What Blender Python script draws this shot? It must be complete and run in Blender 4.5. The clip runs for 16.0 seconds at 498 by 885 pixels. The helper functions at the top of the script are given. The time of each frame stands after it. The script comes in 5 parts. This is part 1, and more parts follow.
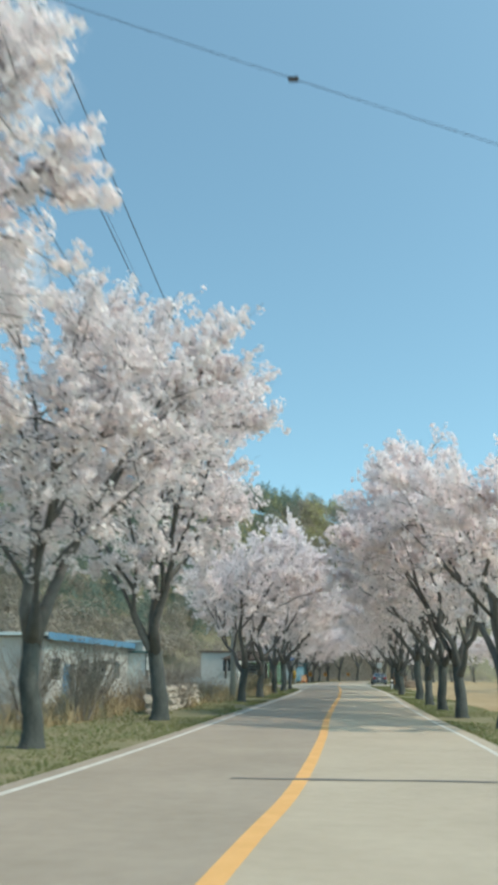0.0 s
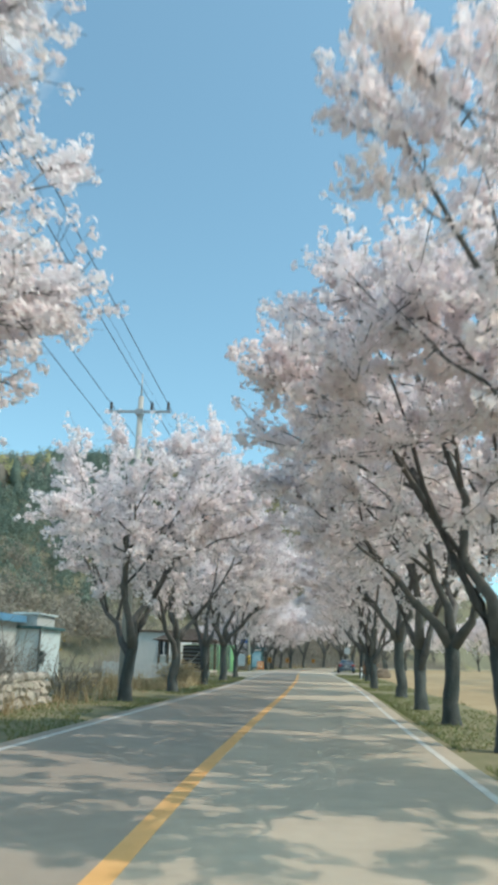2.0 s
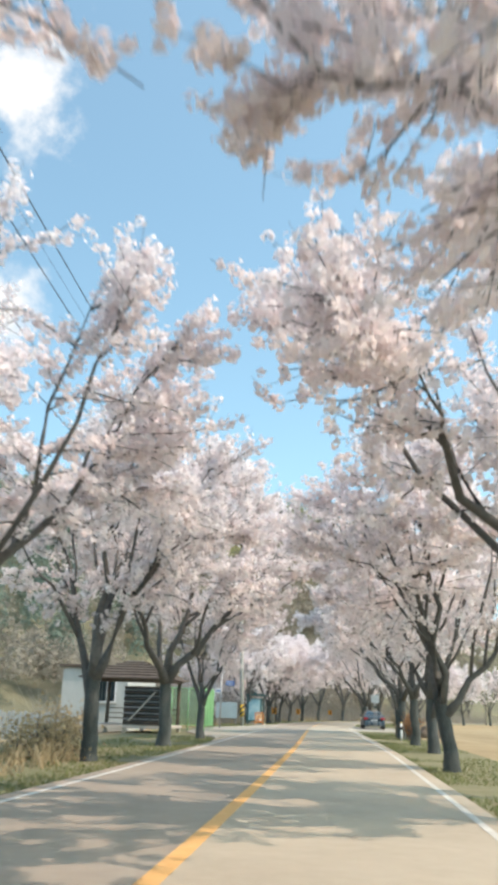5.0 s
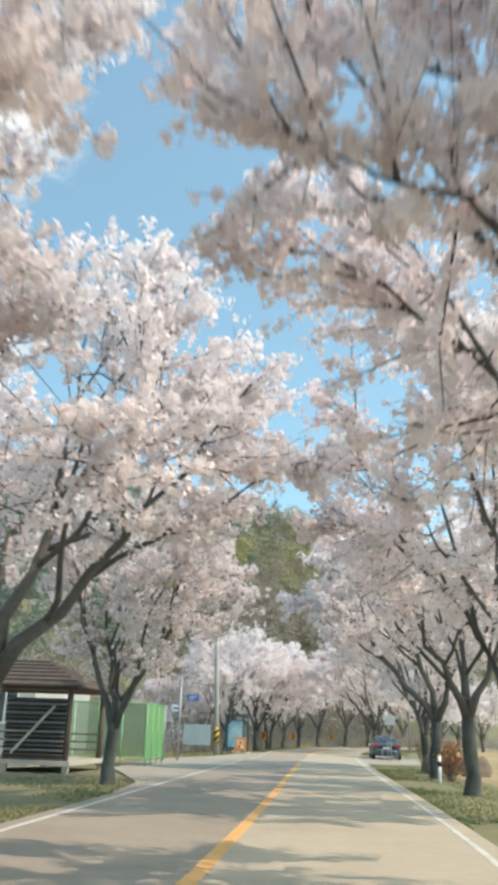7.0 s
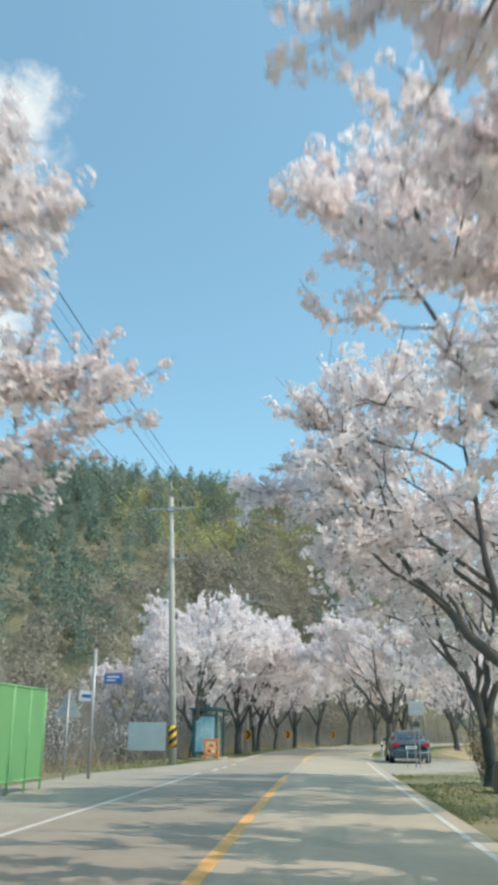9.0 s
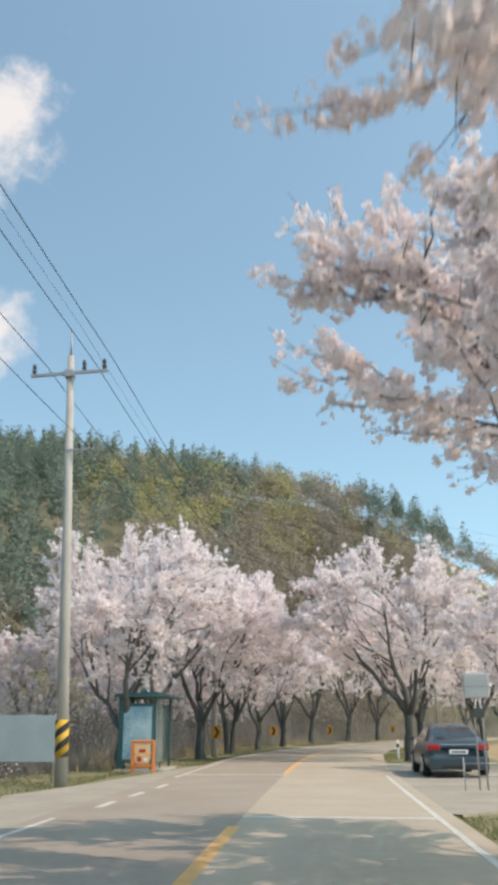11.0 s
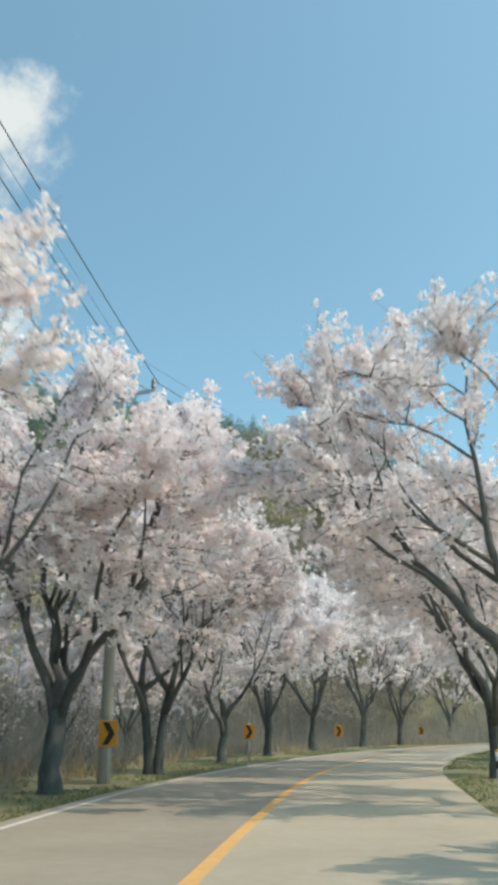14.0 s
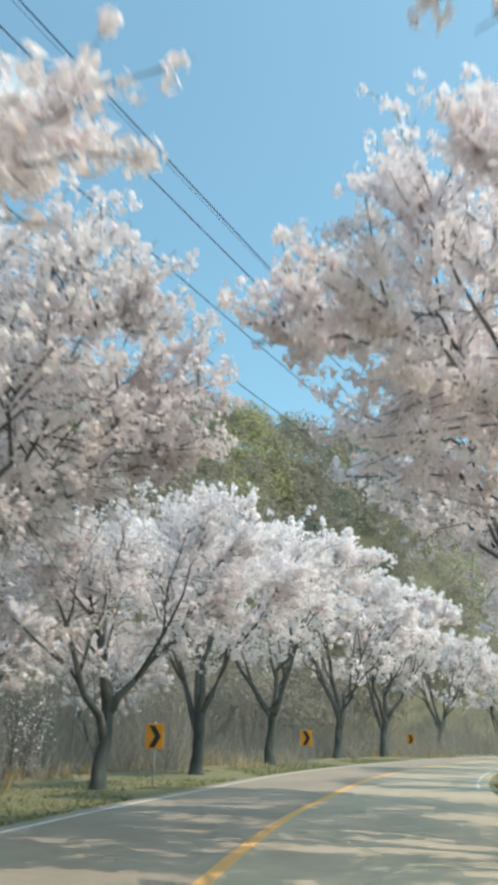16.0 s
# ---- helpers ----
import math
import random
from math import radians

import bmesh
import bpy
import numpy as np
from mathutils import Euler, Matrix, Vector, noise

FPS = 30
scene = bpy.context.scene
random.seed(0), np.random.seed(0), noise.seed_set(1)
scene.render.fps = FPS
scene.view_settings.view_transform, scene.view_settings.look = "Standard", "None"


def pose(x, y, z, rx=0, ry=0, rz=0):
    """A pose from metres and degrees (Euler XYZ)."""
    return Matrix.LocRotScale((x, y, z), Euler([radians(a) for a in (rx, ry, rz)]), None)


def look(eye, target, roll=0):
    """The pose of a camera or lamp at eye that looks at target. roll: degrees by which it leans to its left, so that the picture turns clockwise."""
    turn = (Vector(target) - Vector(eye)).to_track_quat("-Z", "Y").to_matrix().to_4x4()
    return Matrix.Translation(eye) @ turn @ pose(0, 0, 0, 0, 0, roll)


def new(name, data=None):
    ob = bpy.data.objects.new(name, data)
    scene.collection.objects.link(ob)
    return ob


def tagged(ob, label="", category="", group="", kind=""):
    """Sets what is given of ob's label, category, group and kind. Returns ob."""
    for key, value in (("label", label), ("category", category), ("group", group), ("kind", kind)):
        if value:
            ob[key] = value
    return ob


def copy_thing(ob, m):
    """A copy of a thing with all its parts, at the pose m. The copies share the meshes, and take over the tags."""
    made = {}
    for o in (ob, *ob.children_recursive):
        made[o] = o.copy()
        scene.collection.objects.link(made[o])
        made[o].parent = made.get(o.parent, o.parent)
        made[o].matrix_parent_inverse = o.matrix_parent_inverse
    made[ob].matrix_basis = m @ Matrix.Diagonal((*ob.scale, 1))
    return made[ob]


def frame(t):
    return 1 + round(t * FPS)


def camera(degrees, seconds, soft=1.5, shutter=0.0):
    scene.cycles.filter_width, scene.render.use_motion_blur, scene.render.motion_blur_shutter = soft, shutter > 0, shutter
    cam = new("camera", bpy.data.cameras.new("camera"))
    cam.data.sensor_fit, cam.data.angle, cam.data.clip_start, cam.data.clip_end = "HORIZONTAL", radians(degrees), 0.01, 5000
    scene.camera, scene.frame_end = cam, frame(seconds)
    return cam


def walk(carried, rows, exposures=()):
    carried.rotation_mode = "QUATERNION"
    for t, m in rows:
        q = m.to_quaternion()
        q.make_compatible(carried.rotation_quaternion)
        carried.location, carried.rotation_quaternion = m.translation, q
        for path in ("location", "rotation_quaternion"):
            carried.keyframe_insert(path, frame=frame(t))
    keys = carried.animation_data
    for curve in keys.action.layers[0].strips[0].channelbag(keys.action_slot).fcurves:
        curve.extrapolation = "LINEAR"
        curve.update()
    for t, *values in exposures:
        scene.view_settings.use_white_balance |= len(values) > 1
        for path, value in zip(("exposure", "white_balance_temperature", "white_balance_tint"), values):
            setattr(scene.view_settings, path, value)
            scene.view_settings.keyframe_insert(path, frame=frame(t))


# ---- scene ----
# ======================================================= camera
cam = camera(32.0, 16.0, soft=4.4, shutter=0.35)
PATH = [
    (0, (0.826, 2.897, 1.293), (0.593, 4.816, 1.805), 0.7),
    (0.5, (1.048, 6.849, 1.292), (0.854, 8.783, 1.763), 1.0),
    (1, (1.212, 10.793, 1.287), (1.056, 12.736, 1.734), 1.2),
    (1.5, (1.323, 14.725, 1.274), (1.172, 16.667, 1.728), 1.4),
    (2, (1.383, 18.637, 1.261), (1.208, 20.57, 1.744), 1.5),
    (2.5, (1.402, 22.534, 1.245), (1.199, 24.457, 1.756), 1.6),
    (3, (1.399, 26.439, 1.223), (1.192, 28.356, 1.752), 1.6),
    (3.5, (1.38, 30.353, 1.201), (1.178, 32.269, 1.738), 1.6),
    (4, (1.356, 34.287, 1.194), (1.147, 36.197, 1.748), 1.6),
    (6.5, (1.218, 54.093, 1.294), (1.0, 55.981, 1.92), 2.2),
    (7, (1.17, 58.095, 1.302), (0.952, 59.978, 1.936), 2.0),
    (7.5, (1.121, 62.115, 1.312), (0.902, 64.0, 1.946), 1.8),
    (8, (1.064, 66.144, 1.317), (0.846, 68.027, 1.952), 1.5),
    (8.5, (0.996, 70.177, 1.315), (0.782, 72.062, 1.949), 0.9),
    (9, (0.905, 74.208, 1.31), (0.7, 76.094, 1.943), 0.4),
    (11.5, (0.512, 94.437, 1.368), (0.322, 96.329, 1.986), -0.2),
    (12, (0.452, 98.482, 1.336), (0.261, 100.376, 1.949), -0.2),
    (12.5, (0.392, 102.514, 1.293), (0.198, 104.408, 1.906), -0.2),
    (13, (0.326, 106.531, 1.255), (0.128, 108.424, 1.87), -0.2),
    (13.5, (0.239, 110.546, 1.242), (0.037, 112.436, 1.863), -0.1),
    (14, (0.142, 114.559, 1.231), (-0.064, 116.447, 1.859), 0.0),
    (14.5, (0.075, 118.586, 1.222), (-0.132, 120.472, 1.854), 0.2),
    (15, (0.04, 122.624, 1.215), (-0.16, 124.51, 1.849), 0.5),
    (15.5, (0.03, 126.671, 1.209), (-0.154, 128.558, 1.847), 0.8),
    (16, (0.034, 130.725, 1.206), (-0.119, 132.614, 1.845), 1.0),
]
EXPOSURES = [(0, 0.86, 6850, 12), (1.0, 0.85, 6800, 12), (2.0, 0.93, 6700, 12), (3.0, 1.13, 6700, 10), (3.6, 1.33, 7300, 22), (4.2, 1.4, 7350, 23), (6.5, 1.2, 7100, 13), (7, 1.24, 7300, 18), (7.5, 1.16, 7300, 17), (8.5, 1.26, 7100, 17), (9, 1.06, 6850, 13), (11.5, 0.97, 7600, 26), (12, 0.91, 7250, 19), (12.5, 0.90, 6900, 14), (13.5, 0.92, 7000, 12), (14.5, 0.97, 7000, 12), (15, 1.1, 6900, 12), (15.5, 1.17, 6800, 11), (16, 1.15, 6850, 10)]
walk(cam, [(t, look(eye, target, roll)) for t, eye, target, roll in PATH], EXPOSURES)

# ======================================================= light
SUN_TO = Vector((0.80, -0.25, 1.0)).normalized()
SUN_ELEV = math.asin(SUN_TO.z)
SUN_AZ = math.atan2(SUN_TO.x, SUN_TO.y)
world = bpy.data.worlds.new("spring_sky")
world.use_nodes = True
scene.world = world
wn, wl = world.node_tree.nodes, world.node_tree.links
wn.clear()
w_out = wn.new("ShaderNodeOutputWorld")
w_bg = wn.new("ShaderNodeBackground")
w_bg.inputs["Strength"].default_value = 0.15
w_sky = wn.new("ShaderNodeTexSky")
w_sky.sky_type = "NISHITA"
w_sky.sun_disc = False
w_sky.sun_elevation, w_sky.sun_rotation = SUN_ELEV, SUN_AZ
w_sky.air_density, w_sky.dust_density, w_sky.ozone_density = 1.0, 1.3, 0.15
w_co = wn.new("ShaderNodeTexCoord")
w_lift = wn.new("ShaderNodeVectorMath")
w_lift.operation = "ADD"
w_lift.inputs[1].default_value = (0, 0, 0.12)
wl.new(w_co.outputs["Generated"], w_lift.inputs[0])
wl.new(w_lift.outputs[0], w_sky.inputs["Vector"])


def cloud_mask(centre, size):
    """How much cloud stands in a direction of the sky: a soft puff with a billowing edge."""
    sub = wn.new("ShaderNodeVectorMath")
    sub.operation = "SUBTRACT"
    sub.inputs[1].default_value = centre
    wl.new(w_co.outputs["Generated"], sub.inputs[0])
    ln = wn.new("ShaderNodeVectorMath")
    ln.operation = "LENGTH"
    wl.new(sub.outputs[0], ln.inputs[0])
    nz = wn.new("ShaderNodeTexNoise")
    nz.inputs["Scale"].default_value = 15.0
    nz.inputs["Detail"].default_value = 6.0
    nz.inputs["Roughness"].default_value = 0.6
    wl.new(w_co.outputs["Generated"], nz.inputs["Vector"])
    mul = wn.new("ShaderNodeMath")
    mul.operation = "MULTIPLY_ADD"
    mul.inputs[1].default_value = size * 3.2
    wl.new(nz.outputs["Fac"], mul.inputs[0])
    wl.new(ln.outputs["Value"], mul.inputs[2])
    mr = wn.new("ShaderNodeMapRange")
    mr.interpolation_type = "SMOOTHSTEP"
    mr.inputs["From Min"].default_value = size * 2.75
    mr.inputs["From Max"].default_value = size * 1.75
    wl.new(mul.outputs[0], mr.inputs["Value"])
    return mr.outputs["Result"]


cloud_a = cloud_mask((-0.335, 0.722, 0.605), 0.066)
cloud_b = cloud_mask((-0.372, 0.828, 0.420), 0.046)
w_max = wn.new("ShaderNodeMath")
w_max.operation = "MAXIMUM"
wl.new(cloud_a, w_max.inputs[0])
wl.new(cloud_b, w_max.inputs[1])
w_mix = wn.new("ShaderNodeMix")
w_mix.data_type = "RGBA"
w_mix.inputs["B"].default_value = (2.6, 2.95, 3.1, 1)
wl.new(w_max.outputs[0], w_mix.inputs["Factor"])
w_tint = wn.new("ShaderNodeMix")
w_tint.data_type, w_tint.blend_type = "RGBA", "MULTIPLY"
w_tint.inputs["Factor"].default_value = 1.0
w_tint.inputs["B"].default_value = (0.72, 1.0, 0.88, 1)
wl.new(w_sky.outputs["Color"], w_tint.inputs["A"])
wl.new(w_tint.outputs["Result"], w_mix.inputs["A"])
wl.new(w_mix.outputs["Result"], w_bg.inputs["Color"])
wl.new(w_bg.outputs[0], w_out.inputs["Surface"])

sun = new("sun", bpy.data.lights.new("sun", "SUN"))
sun.data.energy, sun.data.angle, sun.data.color = 1.4, radians(0.53), (1.0, 0.885, 0.76)
sun.matrix_world = look(tuple(SUN_TO * 80), (0, 0, 0))

# ======================================================= materials


def material(name, colours, scale=6.0, rough=0.85, bump=0.0, bump_scale=40.0, metal=0.0, island=0.0, rand=0.0, coat=0.0,
             stops=(0.3, 0.7), detail=6.0, stretch=(1, 1, 1)):
    """A painted or natural surface: two or three colours mixed by noise at two scales, with fine relief.
    island, rand: how much each loose piece, or each object, varies in lightness."""
    m = bpy.data.materials.new(name)
    m.use_nodes = True
    n, ln = m.node_tree.nodes, m.node_tree.links
    b = n["Principled BSDF"]
    b.inputs["Roughness"].default_value, b.inputs["Metallic"].default_value = rough, metal
    b.inputs["Coat Weight"].default_value = coat
    co = n.new("ShaderNodeNewGeometry")
    mp = n.new("ShaderNodeMapping")
    mp.inputs["Scale"].default_value = stretch
    ln.new(co.outputs["Position"], mp.inputs["Vector"])
    big = n.new("ShaderNodeTexNoise")
    big.inputs["Scale"].default_value, big.inputs["Detail"].default_value = scale, detail
    fine = n.new("ShaderNodeTexNoise")
    fine.inputs["Scale"].default_value, fine.inputs["Detail"].default_value = scale * 9, 3.0
    for t in (big, fine):
        ln.new(mp.outputs[0], t.inputs["Vector"])
    mixf = n.new("ShaderNodeMath")
    mixf.operation = "MULTIPLY_ADD"
    mixf.inputs[1].default_value = 0.35
    ln.new(fine.outputs["Fac"], mixf.inputs[0])
    shift = n.new("ShaderNodeMath")
    shift.operation = "MULTIPLY"
    shift.inputs[1].default_value = 0.65
    ln.new(big.outputs["Fac"], shift.inputs[0])
    ln.new(shift.outputs[0], mixf.inputs[2])
    ramp = n.new("ShaderNodeValToRGB")
    els = ramp.color_ramp.elements
    els[0].position, els[1].position = stops
    els[0].color, els[1].color = (*colours[0], 1), (*colours[-1], 1)
    if len(colours) == 3:
        els.new((stops[0] + stops[1]) / 2).color = (*colours[1], 1)
    ln.new(mixf.outputs[0], ramp.inputs["Fac"])
    out = ramp.outputs["Color"]
    for amount, source in ((island, (co, "Random Per Island")), (rand, (n.new("ShaderNodeObjectInfo"), "Random"))):
        if amount:
            hs = n.new("ShaderNodeHueSaturation")
            mr = n.new("ShaderNodeMapRange")
            mr.inputs["To Min"].default_value, mr.inputs["To Max"].default_value = 1 - amount, 1 + amount
            ln.new(source[0].outputs[source[1]], mr.inputs["Value"])
            ln.new(mr.outputs[0], hs.inputs["Value"])
            ln.new(out, hs.inputs["Color"])
            out = hs.outputs["Color"]
    ln.new(out, b.inputs["Base Color"])
    if bump:
        bn = n.new("ShaderNodeTexNoise")
        bn.inputs["Scale"].default_value, bn.inputs["Detail"].default_value = bump_scale, 5.0
        ln.new(mp.outputs[0], bn.inputs["Vector"])
        bp = n.new("ShaderNodeBump")
        bp.inputs["Strength"].default_value, bp.inputs["Distance"].default_value = min(1.0, bump * 4), 0.03
        ln.new(bn.outputs["Fac"], bp.inputs["Height"])
        ln.new(bp.outputs[0], b.inputs["Normal"])
    return m


def petal_material(name, colours, through_light, island=0.10, rand=0.04):
    """Thin petals or leaves: light shines through them."""
    m = bpy.data.materials.new(name)
    m.use_nodes = True
    n, ln = m.node_tree.nodes, m.node_tree.links
    n.remove(n["Principled BSDF"])
    co = n.new("ShaderNodeNewGeometry")
    ramp = n.new("ShaderNodeValToRGB")
    els = ramp.color_ramp.elements
    els[0].color, els[1].color = (*colours[0], 1), (*colours[-1], 1)
    if len(colours) == 3:
        els.new(0.5).color = (*colours[1], 1)
    ln.new(co.outputs["Random Per Island"], ramp.inputs["Fac"])
    info = n.new("ShaderNodeObjectInfo")
    hs = n.new("ShaderNodeHueSaturation")
    mr = n.new("ShaderNodeMapRange")
    mr.inputs["To Min"].default_value, mr.inputs["To Max"].default_value = 1 - rand, 1 + rand
    ln.new(info.outputs["Random"], mr.inputs["Value"])
    ln.new(mr.outputs[0], hs.inputs["Value"])
    ln.new(ramp.outputs["Color"], hs.inputs["Color"])
    d, t, x = n.new("ShaderNodeBsdfDiffuse"), n.new("ShaderNodeBsdfTranslucent"), n.new("ShaderNodeMixShader")
    x.inputs["Fac"].default_value = through_light
    for s in (d, t):
        ln.new(hs.outputs["Color"], s.inputs["Color"])
    ln.new(d.outputs[0], x.inputs[1])
    ln.new(t.outputs[0], x.inputs[2])
    ln.new(x.outputs[0], n["Material Output"].inputs["Surface"])
    return m


def glass_material(name, tint, rough=0.05, alpha=0.4):
    m = bpy.data.materials.new(name)
    m.use_nodes = True
    b = m.node_tree.nodes["Principled BSDF"]
    b.inputs["Base Color"].default_value = (*tint, 1)
    b.inputs["Roughness"].default_value = rough
    b.inputs["Alpha"].default_value = alpha
    return m


M_BARK = material("bark", [(0.036, 0.043, 0.042), (0.066, 0.076, 0.074), (0.11, 0.12, 0.115)], 5, 0.95, 0.25, 30, stretch=(1, 1, 0.35), rand=0.15)
M_TWIG = material("twig_bark", [(0.08, 0.08, 0.077), (0.155, 0.15, 0.142)], 8, 0.9, rand=0.15)
M_BLOSSOM = petal_material("cherry_blossom", [(0.93, 0.845, 0.852), (0.945, 0.885, 0.89), (0.96, 0.915, 0.917)], 0.5)
M_ROAD_R = material("road_asphalt_pale", [(0.415, 0.352, 0.268), (0.495, 0.428, 0.33)], 0.55, 0.85, 0.10, 120, stops=(0.35, 0.65))
M_ROAD_L = material("road_asphalt_worn", [(0.31, 0.262, 0.208), (0.38, 0.325, 0.262)], 0.5, 0.85, 0.10, 120, stops=(0.35, 0.65))
M_ROAD_DARK = material("dark_asphalt", [(0.13, 0.127, 0.12), (0.19, 0.182, 0.17)], 0.9, 0.85, 0.1, 120)
M_YELLOW = material("yellow_road_paint", [(0.66, 0.355, 0.115), (0.80, 0.455, 0.175)], 3, 0.7, 0.05, 90)
M_WHITE = material("white_road_paint", [(0.46, 0.45, 0.41), (0.70, 0.69, 0.64)], 3, 0.7, 0.05, 90)
M_LAYBY = material("sandy_concrete", [(0.30, 0.27, 0.22), (0.43, 0.39, 0.32)], 0.8, 0.9, 0.12, 80)
M_KERB = material("kerb_concrete", [(0.34, 0.32, 0.28), (0.46, 0.44, 0.40)], 2, 0.9, 0.1, 60)
M_VERGE = material("verge_soil_and_turf", [(0.15, 0.155, 0.075), (0.20, 0.19, 0.10), (0.28, 0.24, 0.15)], 0.8, 0.95, 0.2, 25)
M_FIELD = material("dry_field", [(0.25, 0.18, 0.09), (0.36, 0.27, 0.15), (0.42, 0.33, 0.20)], 0.12, 0.95, 0.2, 10)
M_FOREST_FLOOR = material("leaf_litter", [(0.13, 0.13, 0.085), (0.20, 0.19, 0.125)], 0.2, 0.95, 0.2, 5)
M_GRASS = petal_material("grass_blades", [(0.165, 0.205, 0.085), (0.20, 0.225, 0.095), (0.29, 0.265, 0.145)], 0.5)
M_DRY = petal_material("dry_stalks", [(0.36, 0.27, 0.15), (0.46, 0.36, 0.22), (0.54, 0.44, 0.30)], 0.4)
M_RUST = petal_material("rust_brown_twigs", [(0.34, 0.16, 0.08), (0.44, 0.22, 0.11), (0.50, 0.29, 0.16)], 0.4)
M_BRUSH = petal_material("bare_brush", [(0.27, 0.245, 0.215), (0.37, 0.335, 0.295), (0.45, 0.41, 0.365)], 0.5)
# The three hill foliage colours are paled to stand in for distance haze.
M_PINE_HAZE = petal_material("hazed_pine_foliage", [(0.20, 0.262, 0.225), (0.215, 0.275, 0.23), (0.23, 0.288, 0.235)], 0.45, rand=0)
M_BUDS_HAZE = petal_material("hazed_budding_wood", [(0.345, 0.315, 0.27), (0.36, 0.327, 0.278), (0.375, 0.335, 0.283)], 0.45, rand=0)
M_FRESH_HAZE = petal_material("hazed_fresh_leaves", [(0.42, 0.42, 0.23), (0.445, 0.435, 0.235), (0.47, 0.445, 0.24)], 0.45, rand=0)
M_FORSYTHIA = petal_material("yellow_shrub", [(0.30, 0.21, 0.05), (0.42, 0.29, 0.07), (0.38, 0.30, 0.12)], 0.3)
M_CONCRETE = material("pole_concrete", [(0.33, 0.32, 0.30), (0.46, 0.45, 0.42)], 2.5, 0.85, 0.1, 60, stretch=(1, 1, 0.3))
M_STEEL = material("galvanised_steel", [(0.30, 0.31, 0.32), (0.42, 0.43, 0.44)], 6, 0.5, metal=0.6)
M_DARKSTEEL = material("dark_painted_steel", [(0.03, 0.045, 0.045), (0.06, 0.08, 0.08)], 6, 0.5)
M_CABLE = material("black_cable", [(0.012, 0.014, 0.016), (0.025, 0.028, 0.03)], 6, 0.6)
M_INSUL = material("dark_insulator", [(0.03, 0.03, 0.035), (0.06, 0.055, 0.055)], 8, 0.3)
M_BLACK = material("black_paint", [(0.012, 0.012, 0.012), (0.025, 0.025, 0.025)], 8, 0.6)
M_SIGNYEL = material("signal_yellow", [(0.55, 0.33, 0.03), (0.68, 0.42, 0.05)], 4, 0.5)
M_CHEV = material("chevron_orange", [(0.60, 0.24, 0.02), (0.72, 0.31, 0.03)], 4, 0.5)
# White render greyed a little to carry the haze over the houses.
M_WALL_HAZE = material("white_wall_haze_grey", [(0.38, 0.41, 0.41), (0.50, 0.52, 0.51)], 0.6, 0.9, 0.05, 40, stretch=(1, 1, 0.4))
M_WALLBLUE = material("pale_blue_sheet_wall", [(0.46, 0.57, 0.60), (0.58, 0.68, 0.70)], 0.8, 0.7)
M_ROOFBLUE = material("blue_painted_roof_edge", [(0.06, 0.20, 0.36), (0.12, 0.30, 0.46)], 3, 0.6)
M_ROOFDARK = material("dark_tile_roof", [(0.07, 0.055, 0.045), (0.14, 0.11, 0.09)], 3, 0.85, 0.2, 20)
M_STONE = material("pale_field_stone", [(0.34, 0.31, 0.26), (0.48, 0.44, 0.38)], 3, 0.9, 0.2, 25, rand=0.2)
M_BOULDER = material("brown_boulder", [(0.13, 0.10, 0.075), (0.25, 0.20, 0.15)], 2.2, 0.9, 0.3, 14)
M_WOOD = material("weathered_wood", [(0.07, 0.055, 0.045), (0.15, 0.12, 0.095)], 4, 0.85, 0.15, 30, stretch=(1, 1, 0.2))
M_PALEWOOD = material("pale_deck_wood", [(0.42, 0.38, 0.33), (0.56, 0.52, 0.46)], 4, 0.8)
M_GREENNET = glass_material("green_mesh_sheet", (0.17, 0.42, 0.17), 0.6, 0.82)
M_GREENNET2 = glass_material("green_mesh_sheet_thin", (0.20, 0.34, 0.20), 0.7, 0.5)
M_GREENFR = material("green_painted_tube", [(0.16, 0.42, 0.18), (0.25, 0.55, 0.26)], 5, 0.5)
M_SHELTER = material("teal_painted_frame", [(0.02, 0.085, 0.095), (0.04, 0.13, 0.14)], 5, 0.45)
M_POSTER = material("blue_advert_sheet", [(0.10, 0.28, 0.38), (0.28, 0.46, 0.53), (0.42, 0.56, 0.60)], 1.6, 0.25, stops=(0.35, 0.65))
M_PANE = glass_material("smoky_pane", (0.25, 0.33, 0.33), 0.08, 0.35)
M_ORANGE = material("orange_plastic", [(0.62, 0.17, 0.03), (0.74, 0.25, 0.05)], 5, 0.45)
M_PALEORANGE = material("faded_orange_sheet", [(0.70, 0.36, 0.14), (0.78, 0.52, 0.30)], 5, 0.6)
M_RED = material("red_print", [(0.35, 0.03, 0.03), (0.45, 0.05, 0.05)], 5, 0.5)
M_SIGNBACK = material("bare_aluminium_sign_back", [(0.36, 0.39, 0.40), (0.48, 0.51, 0.52)], 4, 0.5, metal=0.4)
M_SIGNBLUE = material("blue_sign_face", [(0.02, 0.10, 0.34), (0.04, 0.15, 0.42)], 5, 0.45)
M_SIGNWHITE = material("white_sign_face", [(0.66, 0.68, 0.70), (0.78, 0.79, 0.80)], 5, 0.45)
M_CAR = material("dark_blue_car_paint", [(0.018, 0.045, 0.066), (0.024, 0.054, 0.078)], 2, 0.35, coat=0.6, metal=0.0)
M_CARGLASS = material("car_window_glass", [(0.012, 0.02, 0.024), (0.02, 0.03, 0.035)], 2, 0.05, coat=0.5)
M_TYRE = material("tyre_rubber", [(0.012, 0.012, 0.012), (0.025, 0.025, 0.025)], 8, 0.9)
M_CHROME = material("bright_trim", [(0.55, 0.56, 0.57), (0.65, 0.66, 0.67)], 8, 0.2, metal=0.9)
